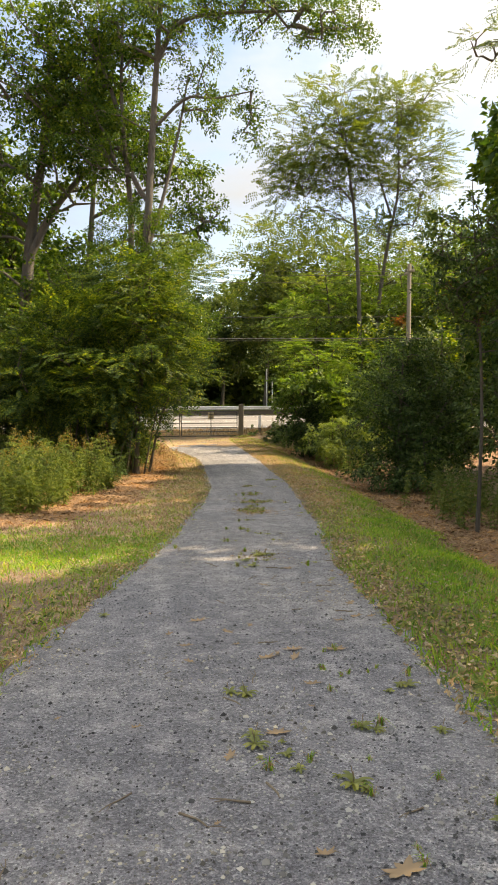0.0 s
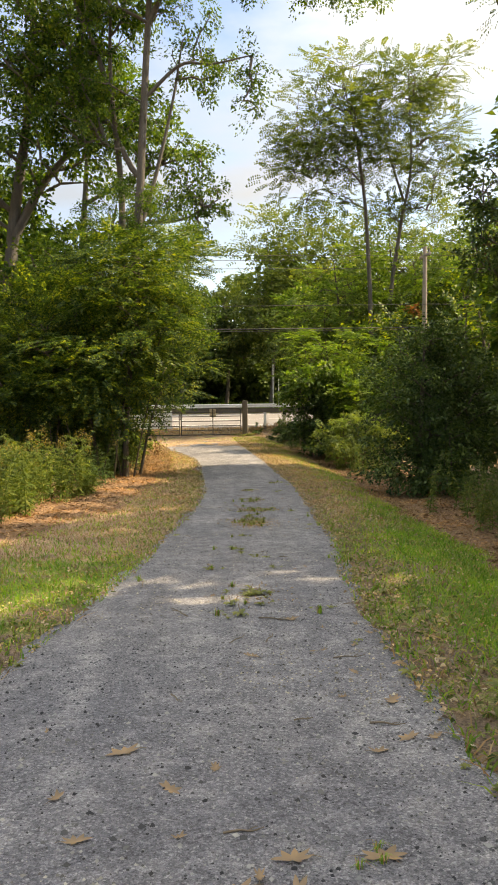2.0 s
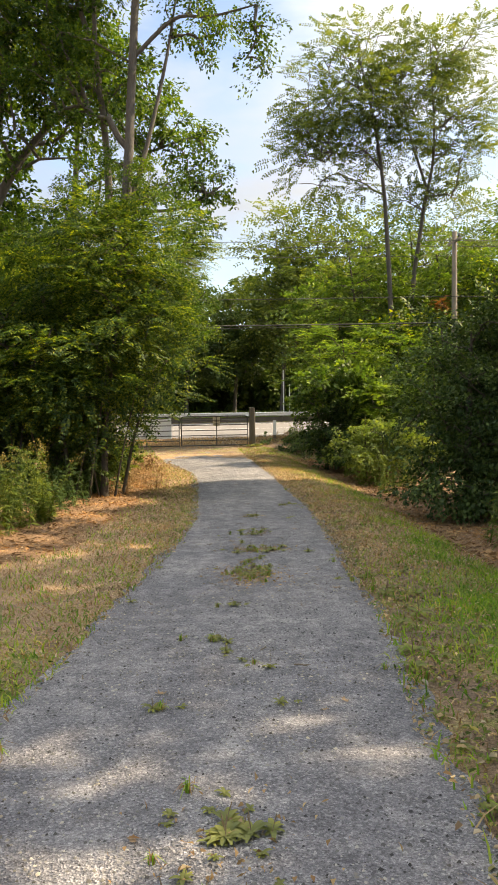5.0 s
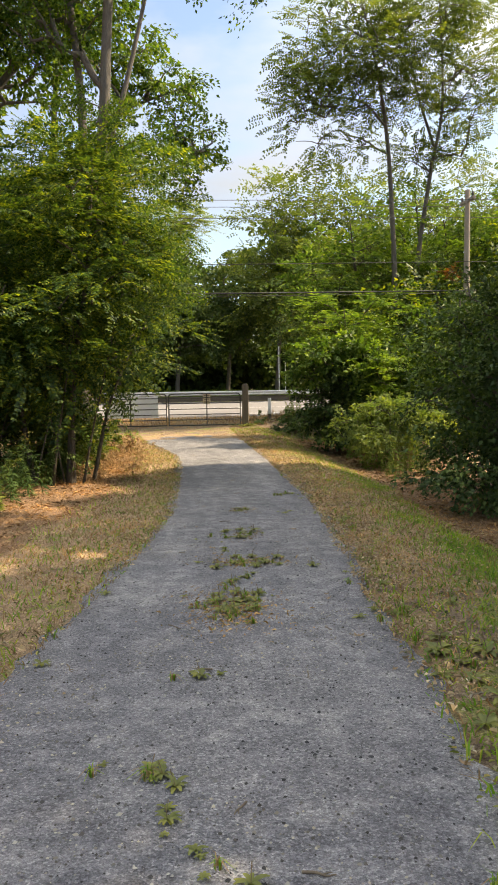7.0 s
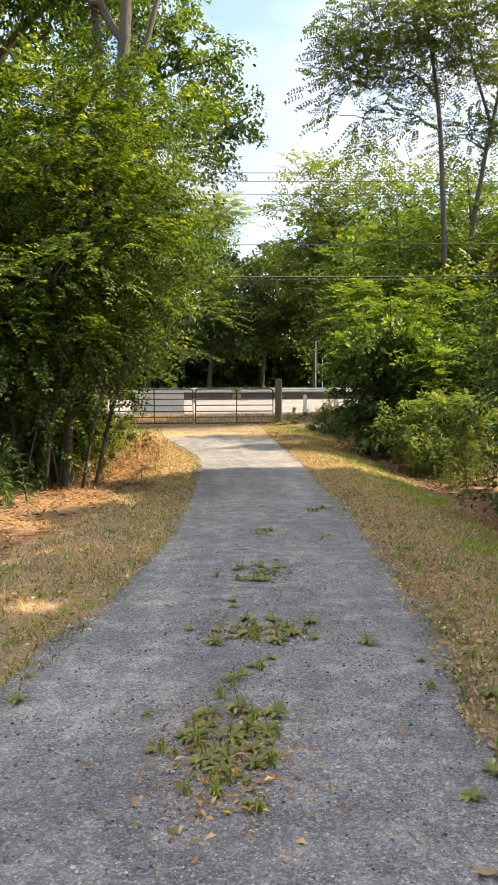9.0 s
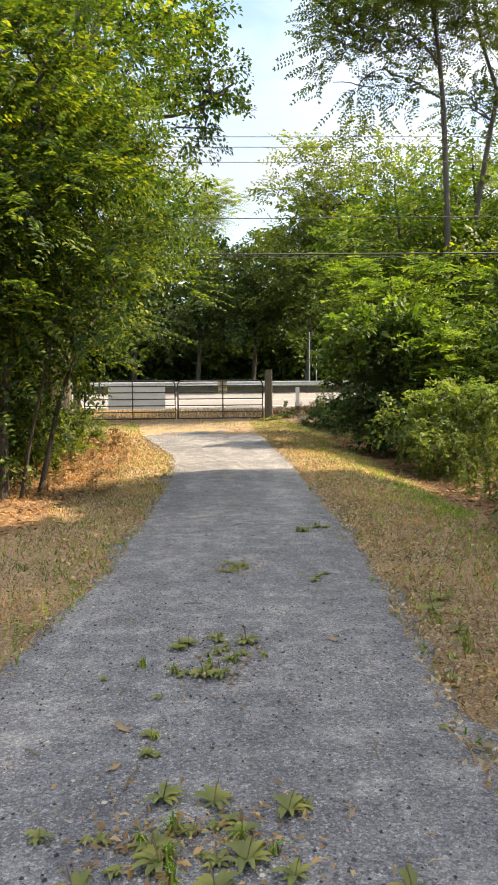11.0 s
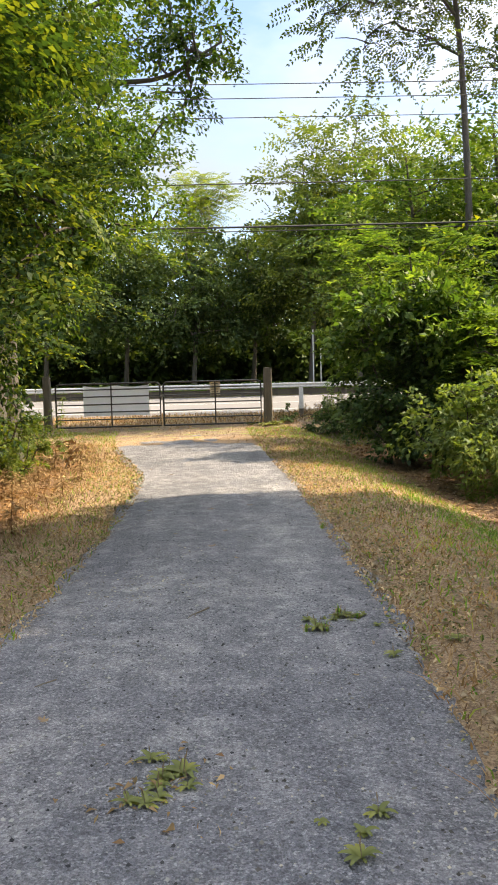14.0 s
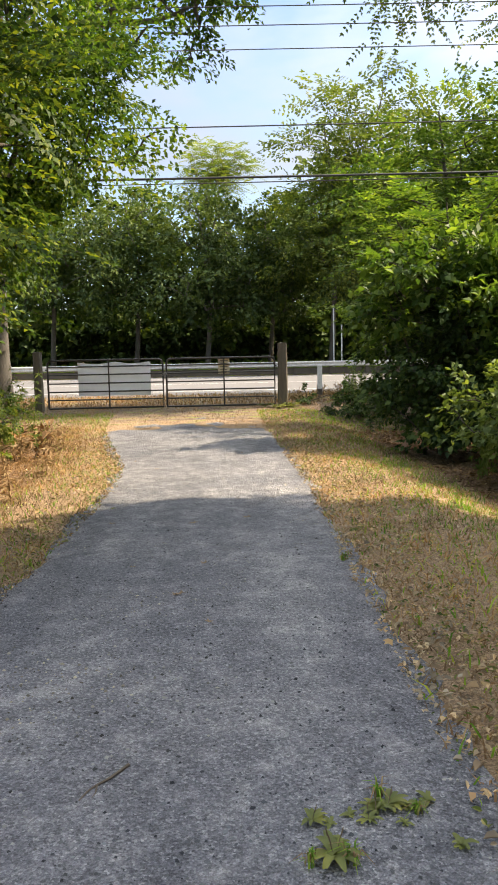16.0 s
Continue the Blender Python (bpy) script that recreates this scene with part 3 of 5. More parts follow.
def crown_quads(targets, outward, style, per, leaf, spread):
    """Leaves gathered in sprays: each spray has its own direction and tilt, with gaps between it and the next."""
    n = len(targets)
    flat = {"frond": 0.05, "big_frond": 0.1, "fine_frond": 0.05, "far_frond": 0.06, "simple": 0.16, "loose": 0.3}[style]
    axis_d = unit(outward * np.array([1, 1, 0.45]) + rng.normal(0, 0.35, (n, 3)) * np.array([1, 1, 0.4]) + np.array([0, 0, 0.05]))
    tilt = np.array([0, 0, 1.0]) + outward * 0.45 + rng.normal(0, 0.28, (n, 3))
    side = unit(np.cross(axis_d, tilt))
    face = np.cross(side, axis_d)
    size = spread * rng.uniform(0.7, 1.5, n)
    if style == "big_frond":        # long leaves that radiate from a stem's tip and arch over
        k = np.tile(np.arange(per), n)
        rep = np.repeat(np.arange(n), per)
        m = n * per
        ang = k * 2.4 + rng.uniform(-0.4, 0.4, m)
        d = unit(np.stack([np.cos(ang), np.sin(ang), rng.uniform(0.05, 0.75, m)], 1) + outward[rep] * 0.45)
        P = targets[rep] + rng.normal(0, 0.05, (m, 3)) - np.array([0, 0, 1.0]) * (k / per)[:, None] * spread
        up = np.array([0, 0, 1.0]) + rng.normal(0, 0.15, (m, 3))
        return frond_quads(P, d, up, leaf * rng.uniform(4.0, 6.5, m), 9, leaf, 0.34, 0.42)
    rep = np.repeat(np.arange(n), per)
    m = len(rep)
    along = rng.uniform(-0.45, 1.0, m)
    half = 0.62 * np.sqrt(np.clip(1.02 - along ** 2, 0.02, 1))
    across = rng.uniform(-1, 1, m) * half
    S = size[rep][:, None]
    P = targets[rep] + S * (axis_d[rep] * along[:, None] + side[rep] * across[:, None] + face[rep] * rng.normal(0, flat, (m, 1)))
    P[:, 2] -= (S[:, 0] * 0.28 * np.clip(along, 0, 1) ** 2 + S[:, 0] * 0.22 * across ** 2)
    if style in ("frond", "fine_frond", "far_frond"):            # fine pinnate leaves in layered sprays
        d = unit(axis_d[rep] * 0.9 + side[rep] * across[:, None] * 1.6 + rng.normal(0, 0.3, (m, 3)) * np.array([1, 1, 0.4]))
        return frond_quads(P, d, face[rep] + rng.normal(0, 0.18, (m, 3)), leaf * rng.uniform(3.6, 6.0, m) * (1.15 if style == "fine_frond" else 1), {"frond": 6, "fine_frond": 7, "far_frond": 4}[style], leaf, 0.55, 0.22)
    d = unit(axis_d[rep] * 0.7 + side[rep] * across[:, None] * 1.3 + rng.normal(0, 0.5, (m, 3)) + np.array([0, 0, -0.3]))
    L = leaf * rng.uniform(0.7, 1.25, m)
    return leaf_quads(P, d, face[rep] + rng.normal(0, 0.42, (m, 3)), L, L * 0.6)


def tree(name, label, category, trunk, radius, lobes, style, clusters, per, leaf, spread, bark, leaves, crown_from=None, extra=(), group="", sides=9, trunks=()):
    """trunk: a few points from base to top; extra: limbs given by hand as (points, radius)."""
    base = Vector(trunk[0])
    t = thing(name, base, label, category, group)
    line = smooth_curve(trunk, 26)
    hgt = np.linspace(0, 1, 26)
    line[1:-1, :2] += np.cumsum(rng.normal(0, 0.02, (24, 2)), 0) * 0.4 * radius * 4
    rad = radius * (1 - 0.82 * hgt ** 1.15) + radius * 0.45 * np.exp(-hgt * 22)
    line[0, 2] -= 0.12
    off = np.array(base)
    part("trunk", tubes_mesh("trunk", [(line - off, rad)], sides), bark, t)
    for pts, r in trunks:
        l2 = smooth_curve(pts, 16)
        part("trunk", tubes_mesh("trunk", [(l2 - off, r * (1 - 0.75 * np.linspace(0, 1, 16)))], 7), bark, t)
    targets, outward = sample_lobes(lobes, clusters)
    targets[:, 2] = np.maximum(targets[:, 2], height(targets[:, 0], targets[:, 1]) + 0.12)
    low = crown_from if crown_from is not None else trunk[0][2] + 0.3 * (trunk[-1][2] - trunk[0][2])
    wood = line
    for pts, r in extra:
        wood = np.vstack([wood, smooth_curve(pts, 10)])
    for pts, r in trunks:
        wood = np.vstack([wood, smooth_curve(pts, 12)])
    limb_targets = targets[:36 if group in ("shading wood", "far undergrowth", "far wood") else 100 if group else 230]
    paths = grow_limbs(wood, radius, limb_targets, low)
    for pts, r in extra:
        paths.append((smooth_curve(pts, 14), r * (1 - 0.7 * np.linspace(0, 1, 14))))
    paths = [(p - off, r) for p, r in paths]
    tagged(part("branchwork", tubes_mesh("branchwork", paths, 5), bark, t), kind="stuff")
    q = crown_quads(targets, outward, style, per, leaf, spread)
    ok = q[:, :, 2].min(1) > height(q[:, 0, 0], q[:, 0, 1]) + 0.02
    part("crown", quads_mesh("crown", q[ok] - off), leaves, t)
    return t


def g3(x, y, dz=0.0):
    return (x, y, z_at(x, y) + dz)


def build_left_trees():
    tree("locust_tree", "young locust with feathery yellow-green leaves beside the path", "tree",
         [g3(-1.0, 24.6), (-0.9, 24.8, 0.6), (-0.6, 25.6, 3.2), (-0.5, 26, 5.4)], 0.085,
         [(-1.3, 25.2, 2.1, 2.3, 2.0, 1.7), (-0.8, 26.0, 4.2, 1.8, 1.8, 1.5), (0.3, 26.9, 2.0, 0.8, 1.1, 0.8), (-3.2, 25.3, 1.8, 1.8, 1.8, 1.8), (-0.4, 25.1, 1.1, 0.65, 0.8, 0.45), (-1.9, 24.3, 1.2, 1.4, 0.8, 0.5), (-3.4, 24.5, 1.0, 1.1, 0.8, 0.5)],
         "fine_frond", 350, 26, 0.088, 0.88, BARK_DARK, LEAF_LOCUST, 0.0,
         trunks=[([g3(x, y), (x + 0.3 * dx, y, -0.5), (x + dx, y + 0.2, 1.6)], r) for x, y, dx, r in ((-1.3, 24.2, 0.5, 0.042), (-2.2, 24.0, -0.7, 0.03), (-0.75, 24.7, 0.7, 0.035), (-3.0, 24.3, 0.4, 0.04), (-3.5, 24.6, -0.6, 0.03), (-1.9, 24.9, -0.3, 0.045), (-2.6, 24.5, 0.9, 0.024), (-1.1, 24.5, -0.6, 0.022), (-1.6, 24.0, 0.8, 0.02), (-2.9, 24.0, -0.2, 0.02))] + [([g3(-1.7, 24.4), (-2.0, 24.5, 0.5), (-2.6, 25, 2.6)], 0.06), ([g3(-0.6, 25.2), (-0.2, 25.6, 0.2), (0.6, 26.6, 2.0)], 0.05), ([g3(-2.6, 25.0), (-3.0, 25.2, 0.6), (-3.4, 25.4, 2.4)], 0.055)])
    # filler bush whose LEAF_DARK colour stands for the shade inside the thicket
    tree("dark_bush", "tangled undergrowth at the foot of the locusts, coloured for shade", "bush",
         [g3(-2.4, 26.6), (-2.4, 26.6, -0.6), (-2.4, 26.6, 0.6)], 0.05,
         [(-2.6, 26.6, -0.2, 1.9, 0.8, 1.1), (-1.5, 26.2, -0.5, 0.8, 0.7, 0.9), (-4.6, 25.6, -0.1, 1.6, 1.0, 1.3), (-3.2, 27.2, 0.5, 1.6, 0.8, 1.0), (-1.9, 24.7, -0.7, 1.4, 0.5, 0.75), (-3.9, 24.3, -0.5, 1.2, 0.6, 0.9)],
         "simple", 420, 50, 0.085, 0.26, BARK_DARK, LEAF_DARK, -1.2)
    tree("leafy_bush", "low leafy bush spilling on to the sunny verge", "bush",
         [g3(-1.6, 27.4), (-1.5, 27.4, -0.9), (-1.4, 27.4, 0.0)], 0.03,
         [(-1.4, 26.8, -0.7, 0.75, 1.2, 0.75), (-1.1, 28.7, -0.5, 0.7, 1.0, 0.9), (-1.7, 30.6, -0.9, 0.7, 0.9, 0.6), (-1.9, 33.4, -0.9, 0.9, 1.4, 0.7)],
         "simple", 190, 60, 0.07, 0.16, BARK_DARK, LEAF_LOCUST, -1.5)
    tree("leafy_bush", "yellow-green leafy bush at the foot of the trees", "bush",
         [g3(-1.4, 30.1), (-1.4, 30.1, -1.0), (-1.4, 30.1, -0.3)], 0.025,
         [(-0.85, 30.0, -1.05, 0.5, 0.4, 0.55), (-1.8, 29.9, -0.8, 0.7, 0.5, 0.8), (-1.5, 28.6, -1.1, 0.6, 0.6, 0.5)],
         "simple", 120, 60, 0.06, 0.13, BARK_DARK, LEAF_HERB, -1.5)
    tree("broadleaf_tree", "leafy tree with rounded green leaves overhanging the verge", "tree",
         [g3(-3.0, 30.4), (-2.9, 30.5, 1.5), (-2.2, 30.7, 4.5), (-1.5, 31, 7.6)], 0.17,
         [(-1.4, 30.4, 3.4, 2.5, 2.3, 2.6), (-1.0, 31, 6.3, 2.3, 2.2, 2.2), (0.7, 30.0, 3.4, 1.1, 1.2, 1.5), (-0.2, 29.9, 1.9, 0.7, 0.9, 0.7), (-1.15, 29.7, 0.75, 0.75, 0.8, 0.6), (-2.3, 30.0, 1.2, 0.9, 1.0, 0.9), (-3.4, 30.5, 3.0, 2.0, 2.0, 3.0)],
         "simple", 760, 150, 0.074, 0.46, BARK_DARK, LEAF_MAPLE, 0.5)
    tree("shade_tree", "tall straight tree with ridged grey-brown bark and spreading crown", "tree",
         [g3(-1.75, 31.3), (-1.4, 31.2, 2.5), (-0.75, 31, 6.9), (-0.18, 31, 14.5), (0.2, 31, 18.5)], 0.26,
         [(-0.4, 31.5, 16.2, 3.2, 2.8, 2.4), (3.6, 30.4, 16.2, 2.3, 2.0, 1.5), (6.2, 29.4, 15.0, 1.8, 1.6, 1.0), (3.4, 30, 11.9, 0.6, 0.7, 1.3), (1.7, 31.3, 12.8, 1.4, 1.4, 1.1), (-2.6, 31.5, 11.0, 1.5, 1.6, 1.6)],
         "simple", 400, 80, 0.112, 0.56, BARK_GREY, LEAF_MAPLE, 7.5,
         extra=[([(-0.8, 31, 6.4), (-0.1, 31.2, 8.6), (0.6, 31.3, 11.4), (1.0, 31.4, 13.6)], 0.10), ([(-0.2, 31, 14.0), (0.6, 31, 15.4), (2.2, 30.8, 15.8), (5.6, 29.8, 15.6)], 0.13),
                ([(-0.4, 31, 11.4), (0.9, 31, 12.6), (2.0, 30.6, 12.5), (3.4, 30, 12.6)], 0.08)])
    tree("shade_tree", "tree with long boughs of bright leaves against the sky", "tree",
         [g3(-4.6, 43.6), (-4.5, 43.6, 5), (-4.0, 43.5, 11), (-3.6, 43.4, 17)], 0.28,
         [(1.9, 42.6, 10.6, 1.6, 1.8, 1.0), (0.8, 42.6, 12.9, 1.8, 1.8, 1.3), (1.2, 42.6, 8.7, 1.2, 1.4, 0.7), (-1.5, 43, 14.5, 2.6, 2.4, 2.4), (-4.2, 43, 16.5, 2.8, 2.6, 2.4), (-1.0, 43, 10.5, 1.6, 1.6, 1.3)],
         "simple", 330, 56, 0.18, 0.66, BARK_GREY, LEAF_MAPLE, 8.0,
         extra=[([(-4.2, 43.5, 8.5), (-1.5, 43, 9.4), (1.0, 42.8, 9.6), (2.9, 42.6, 10.6)], 0.13), ([(-4.0, 43.5, 10.5), (-1.0, 43, 12.0), (2.4, 42.8, 13.2)], 0.12)])
    tree("shade_tree", "slender forked grey tree standing behind the leafy undergrowth", "tree",
         [g3(-1.55, 31.9), (-1.45, 31.9, 4), (-1.38, 31.9, 8.4), (-1.65, 31.9, 12.4), (-1.5, 31.9, 16.5)], 0.19,
         [(-2.6, 32.2, 15.0, 2.3, 2.2, 2.4), (-1.2, 32.2, 11.5, 1.1, 1.3, 1.2), (-3.8, 32.2, 12.6, 1.8, 1.8, 1.6)],
         "simple", 300, 54, 0.155, 0.6, BARK_GREY, LEAF_MAPLE, 9.0,
         extra=[([(-1.65, 31.9, 11.8), (-2.4, 31.9, 14), (-3.8, 31.9, 17)], 0.11)])
    tree("shade_tree", "broad dark-trunked tree with heavy rising limbs", "tree",
         [g3(-6.1, 33.5), (-6.0, 33.5, 3), (-5.6, 33.5, 7.5), (-4.9, 33.5, 12), (-4.6, 33.5, 16)], 0.36,
         [(-5.6, 33, 13.5, 3.6, 3.0, 3.8), (-8.2, 33, 9.0, 2.5, 2.8, 3.2), (-3.4, 33, 10.2, 2.0, 2.0, 1.8), (-7.5, 33, 4.4, 2.4, 2.2, 2.0), (-4.2, 32.5, 5.4, 1.5, 1.6, 1.6)],
         "simple", 360, 56, 0.18, 0.66, BARK_GREY, LEAF_MAPLE, 5.0,
         extra=[([(-5.7, 33.5, 6.8), (-4.6, 33.5, 8.8), (-3.2, 33.5, 10.4), (-2.0, 33.5, 11)], 0.2), ([(-5.9, 33.5, 3.2), (-4.8, 33.2, 4.4), (-3.6, 33, 5.8)], 0.13)])
    for x, y, s in ((-5.2, 27.6, 1.0), (-7.2, 26.0, 1.1), (-3.8, 29.6, 1.1), (-9.5, 29.0, 1.3), (-5.0, 36.5, 1.5), (-8.6, 38.0, 1.6)):
        b = z_at(x, y)
        tree("understory_tree", "dense dark green understory tree in the wood", "tree",
             [(x, y, b), (x + 0.1, y, b + 1.5 * s), (x, y, b + 5.0 * s)], 0.10 * s,
             [(x, y, b + 3.0 * s, 1.7 * s, 1.6 * s, 2.2 * s), (x + 0.3, y - 0.4, b + 1.5 * s, 1.5 * s, 1.3 * s, 1.1 * s)],
             "simple", 200, 40, 0.18, 0.45, BARK_DARK, LEAF_DARK if s < 1.2 else LEAF_MAPLE, b + 0.8, group="wood beside the path")
    for x, y, h in ((-10.5, 36, 16), (-8.0, 40, 16), (-12, 44, 18), (-6.5, 43, 12)):
        b = z_at(x, y)
        tree("wood_tree", "tall green tree deeper in the wood", "tree",
             [(x, y, b), (x + 0.2, y, b + h * 0.5), (x - 0.2, y, b + h)], 0.24,
             [(x, y, b + h * 0.72, 3.0, 3.0, h * 0.3), (x + 1, y - 1, b + h * 0.4, 2.4, 2.2, h * 0.2)],
             "simple", 280, 36, 0.28, 0.8, BARK_DARK, LEAF_MAPLE, b + h * 0.3, group="wood beside the path")


def build_right_trees():
    tree("dark_bush", "dense dark green bush at the foot of the litter bank", "bush",
         [g3(6.8, 21.6), (6.8, 21.6, 0.0), (6.9, 21.7, 2.4)], 0.10,
         [(7.0, 21.7, 0.7, 1.65, 1.7, 1.8), (6.9, 21.2, -0.6, 1.55, 1.4, 1.0), (6.8, 21.0, -1.2, 1.35, 1.0, 0.4), (7.7, 22.2, 1.6, 1.3, 1.3, 1.2)],
         "simple", 330, 86, 0.092, 0.5, BARK_DARK, LEAF_DARK, -1.2)
    tree("dark_bush", "dense dark green bush merging into the wood edge", "bush",
         [g3(9.2, 24.6), (9.2, 24.6, 0.4), (9.2, 24.7, 3.0)], 0.10,
         [(9.2, 24.5, 0.3, 1.8, 1.8, 1.6), (8.6, 23.2, -0.3, 1.5, 1.4, 1.2)],
         "simple", 330, 56, 0.11, 0.36, BARK_DARK, LEAF_DARK, -1.0)
    tree("sapling", "thin sapling with drooping dark leaves and rusty seed clusters", "tree",
         [g3(5.65, 13.2), (5.68, 13.2, 1.0), (5.6, 13.3, 3.0), (5.5, 13.4, 5.0)], 0.036,
         [(5.6, 13.4, 3.9, 0.95, 0.95, 0.9), (6.2, 13.5, 2.7, 0.9, 0.9, 0.9), (5.3, 13.2, 3.2, 0.5, 0.6, 0.5), (4.95, 13.3, 2.8, 0.4, 0.5, 0.6), (6.3, 13.4, 3.9, 0.7, 0.7, 0.7)],
         "simple", 300, 22, 0.088, 0.22, BARK_DARK, LEAF_DARK, 1.6)
    # one bush in two colours: shade put into LEAF_DARK below, sun into LEAF_SUMAC
    tree("sumac_bush", "dense bush beside the gate, interior shade put into its colour", "bush",
         [g3(6.4, 33.2), (6.4, 33.2, -0.5), (6.3, 33.2, 1.6)], 0.08,
         [(6.5, 33.0, 0.0, 1.4, 1.4, 1.4), (6.5, 32.6, -0.8, 1.4, 1.1, 0.9), (6.9, 32.4, -1.2, 1.2, 0.9, 0.6), (7.3, 33.0, 0.5, 1.1, 1.2, 1.2)],
         "simple", 360, 50, 0.12, 0.32, BARK_DARK, LEAF_DARK, -1.3, trunks=[([g3(6.0, 32.9), (5.8, 32.9, -0.4), (5.4, 33.1, 0.8)], 0.04), ([g3(6.9, 33.0), (7.1, 33.0, -0.2), (7.4, 33.0, 1.0)], 0.05)])
    tree("sumac_bush", "young sumac fronds rising out of the thicket", "bush",
         [g3(7.1, 32.2), (7.1, 32.2, -0.6), (7.2, 32.2, 1.2)], 0.05,
         [(6.2, 32.6, 1.25, 1.1, 0.9, 0.55), (7.2, 32.2, 0.8, 0.9, 0.8, 0.7), (5.3, 33.0, 0.7, 0.5, 0.5, 0.4), (7.7, 31.6, -0.1, 0.6, 0.6, 0.7)],
         "simple", 190, 26, 0.17, 0.34, BARK_DARK, LEAF_SUMAC, -1.0)
    tree("sumac_bush", "sumac stems topped by arching feathered leaves", "bush",
         [g3(8.0, 31.4), (8.0, 31.4, -0.6), (7.9, 31.4, 0.9)], 0.04,
         [(7.9, 31.5, 0.5, 0.9, 0.7, 0.8), (7.1, 31.3, 0.3, 0.6, 0.6, 0.6)],
         "big_frond", 16, 8, 0.15, 0.2, BARK_DARK, LEAF_SUMAC, -0.9)
    tree("sumac_tree", "upright sumac with long bright feathered leaves", "tree",
         [g3(7.4, 36.0), (7.4, 36.0, 0.5), (7.2, 36.0, 3.0)], 0.08,
         [(7.3, 36, 2.3, 1.5, 1.4, 1.3), (8.3, 35.6, 2.0, 1.2, 1.2, 1.4), (8.0, 36, 0.4, 1.3, 1.2, 1.3)],
         "big_frond", 42, 9, 0.2, 0.3, BARK_DARK, LEAF_SUMAC, 0.0)
    # paler leaves than the other sumac put sunlight into the thicket's colour
    tree("sumac_bush", "low sumac thicket over the litter bank, sunlight put into its colour", "bush",
         [g3(6.6, 29.8), (6.6, 29.8, -0.9), (6.6, 29.8, 0.1)], 0.04,
         [(6.4, 29.9, -1.0, 0.85, 1.0, 0.65), (7.2, 29.7, -0.75, 0.9, 1.0, 0.7), (7.9, 29.2, -0.7, 0.8, 0.9, 0.6), (6.6, 28.9, -1.2, 0.7, 0.6, 0.4)],
         "simple", 260, 34, 0.105, 0.28, BARK_DARK, LEAF_PALE, -1.6)
    tree("sumac_bush", "bright sumac sprouts standing on the litter bank", "bush",
         [g3(7.0, 29.2), (7.0, 29.2, -1.0), (7.0, 29.2, -0.5)], 0.03,
         [(6.9, 29.2, -0.55, 0.8, 0.5, 0.5), (7.8, 28.8, -0.4, 0.5, 0.5, 0.5)],
         "big_frond", 12, 7, 0.10, 0.2, BARK_DARK, LEAF_SUMAC, -1.6)
    tree("dark_bush", "shadowed green thicket behind the sumac", "bush",
         [g3(10.2, 32.5), (10.2, 32.5, 0.5), (10.2, 32.5, 3.2)], 0.1,
         [(10.2, 32.5, 0.8, 2.2, 2.0, 2.2), (9.6, 31.2, -0.2, 1.2, 1.3, 1.2)],
         "simple", 260, 50, 0.14, 0.42, BARK_DARK, LEAF_MAPLE, -1.0)
    tree("locust_tree", "tall slim locust with airy feathered crown", "tree",
         [g3(11.3, 43.2), (11.15, 43.2, 4), (10.85, 43.2, 10), (10.4, 43.2, 13.5), (9.6, 43.2, 17)], 0.155,
         [(8.9, 43, 15.2, 2.5, 2.2, 2.2), (10.6, 43, 14.2, 1.6, 1.8, 2.0), (7.4, 43, 12.3, 1.3, 1.4, 1.0), (9.8, 42.6, 17.4, 1.8, 1.8, 0.9), (8.0, 42.5, 13.6, 1.2, 1.2, 1.4), (6.6, 43, 13.4, 0.8, 1.0, 0.6), (10.2, 43, 12.4, 1.2, 1.2, 0.7), (7.6, 43, 10.9, 0.9, 1.0, 0.5), (9.6, 43, 10.6, 1.0, 1.0, 0.6), (6.2, 43, 11.8, 0.6, 0.7, 0.4)],
         "frond", 300, 7, 0.14, 0.95, BARK_GREY, LEAF_AIRY, 8.5, extra=[([(10.7, 43.2, 11.6), (9.6, 43.1, 12.6), (7.6, 43, 12.8)], 0.06)])
    tree("locust_tree", "tall slim locust leaning with an airy crown", "tree",
         [g3(12.2, 44), (12.4, 44, 5), (13.0, 44, 9.5), (13.6, 44, 13), (13.4, 44, 18)], 0.15,
         [(12.4, 44, 16.4, 2.0, 2.0, 1.7), (14.6, 44, 14.2, 1.8, 1.9, 1.8), (14.0, 44, 17.2, 1.7, 1.8, 1.0), (15.6, 44, 18.2, 1.0, 1.2, 0.6), (12.2, 43.8, 13.2, 0.9, 1.2, 1.2), (15.4, 44, 12.6, 1.1, 1.2, 0.8), (12.3, 44, 10.6, 1.0, 1.0, 0.6), (14.4, 44, 10.8, 1.0, 1.0, 0.6)],
         "frond", 290, 7, 0.14, 0.95, BARK_GREY, LEAF_AIRY, 8.8, extra=[([(13.2, 44, 11), (12.4, 44, 13.4), (11.8, 44, 16)], 0.08)])
    for x, y, h, r in ((18.5, 46.2, 12, 2.8), (19.5, 41, 12, 2.8), (15.0, 39.5, 8, 2.2), (12.0, 39.5, 6.0, 2.0), (21.5, 45, 14, 3.0), (17.0, 43.5, 13, 2.6), (13.2, 46.2, 11.5, 2.3), (10.0, 46.4, 10, 2.2), (14.4, 45.5, 10, 2.2), (13.6, 34.0, 6.0, 2.0)):
        b = z_at(x, y)
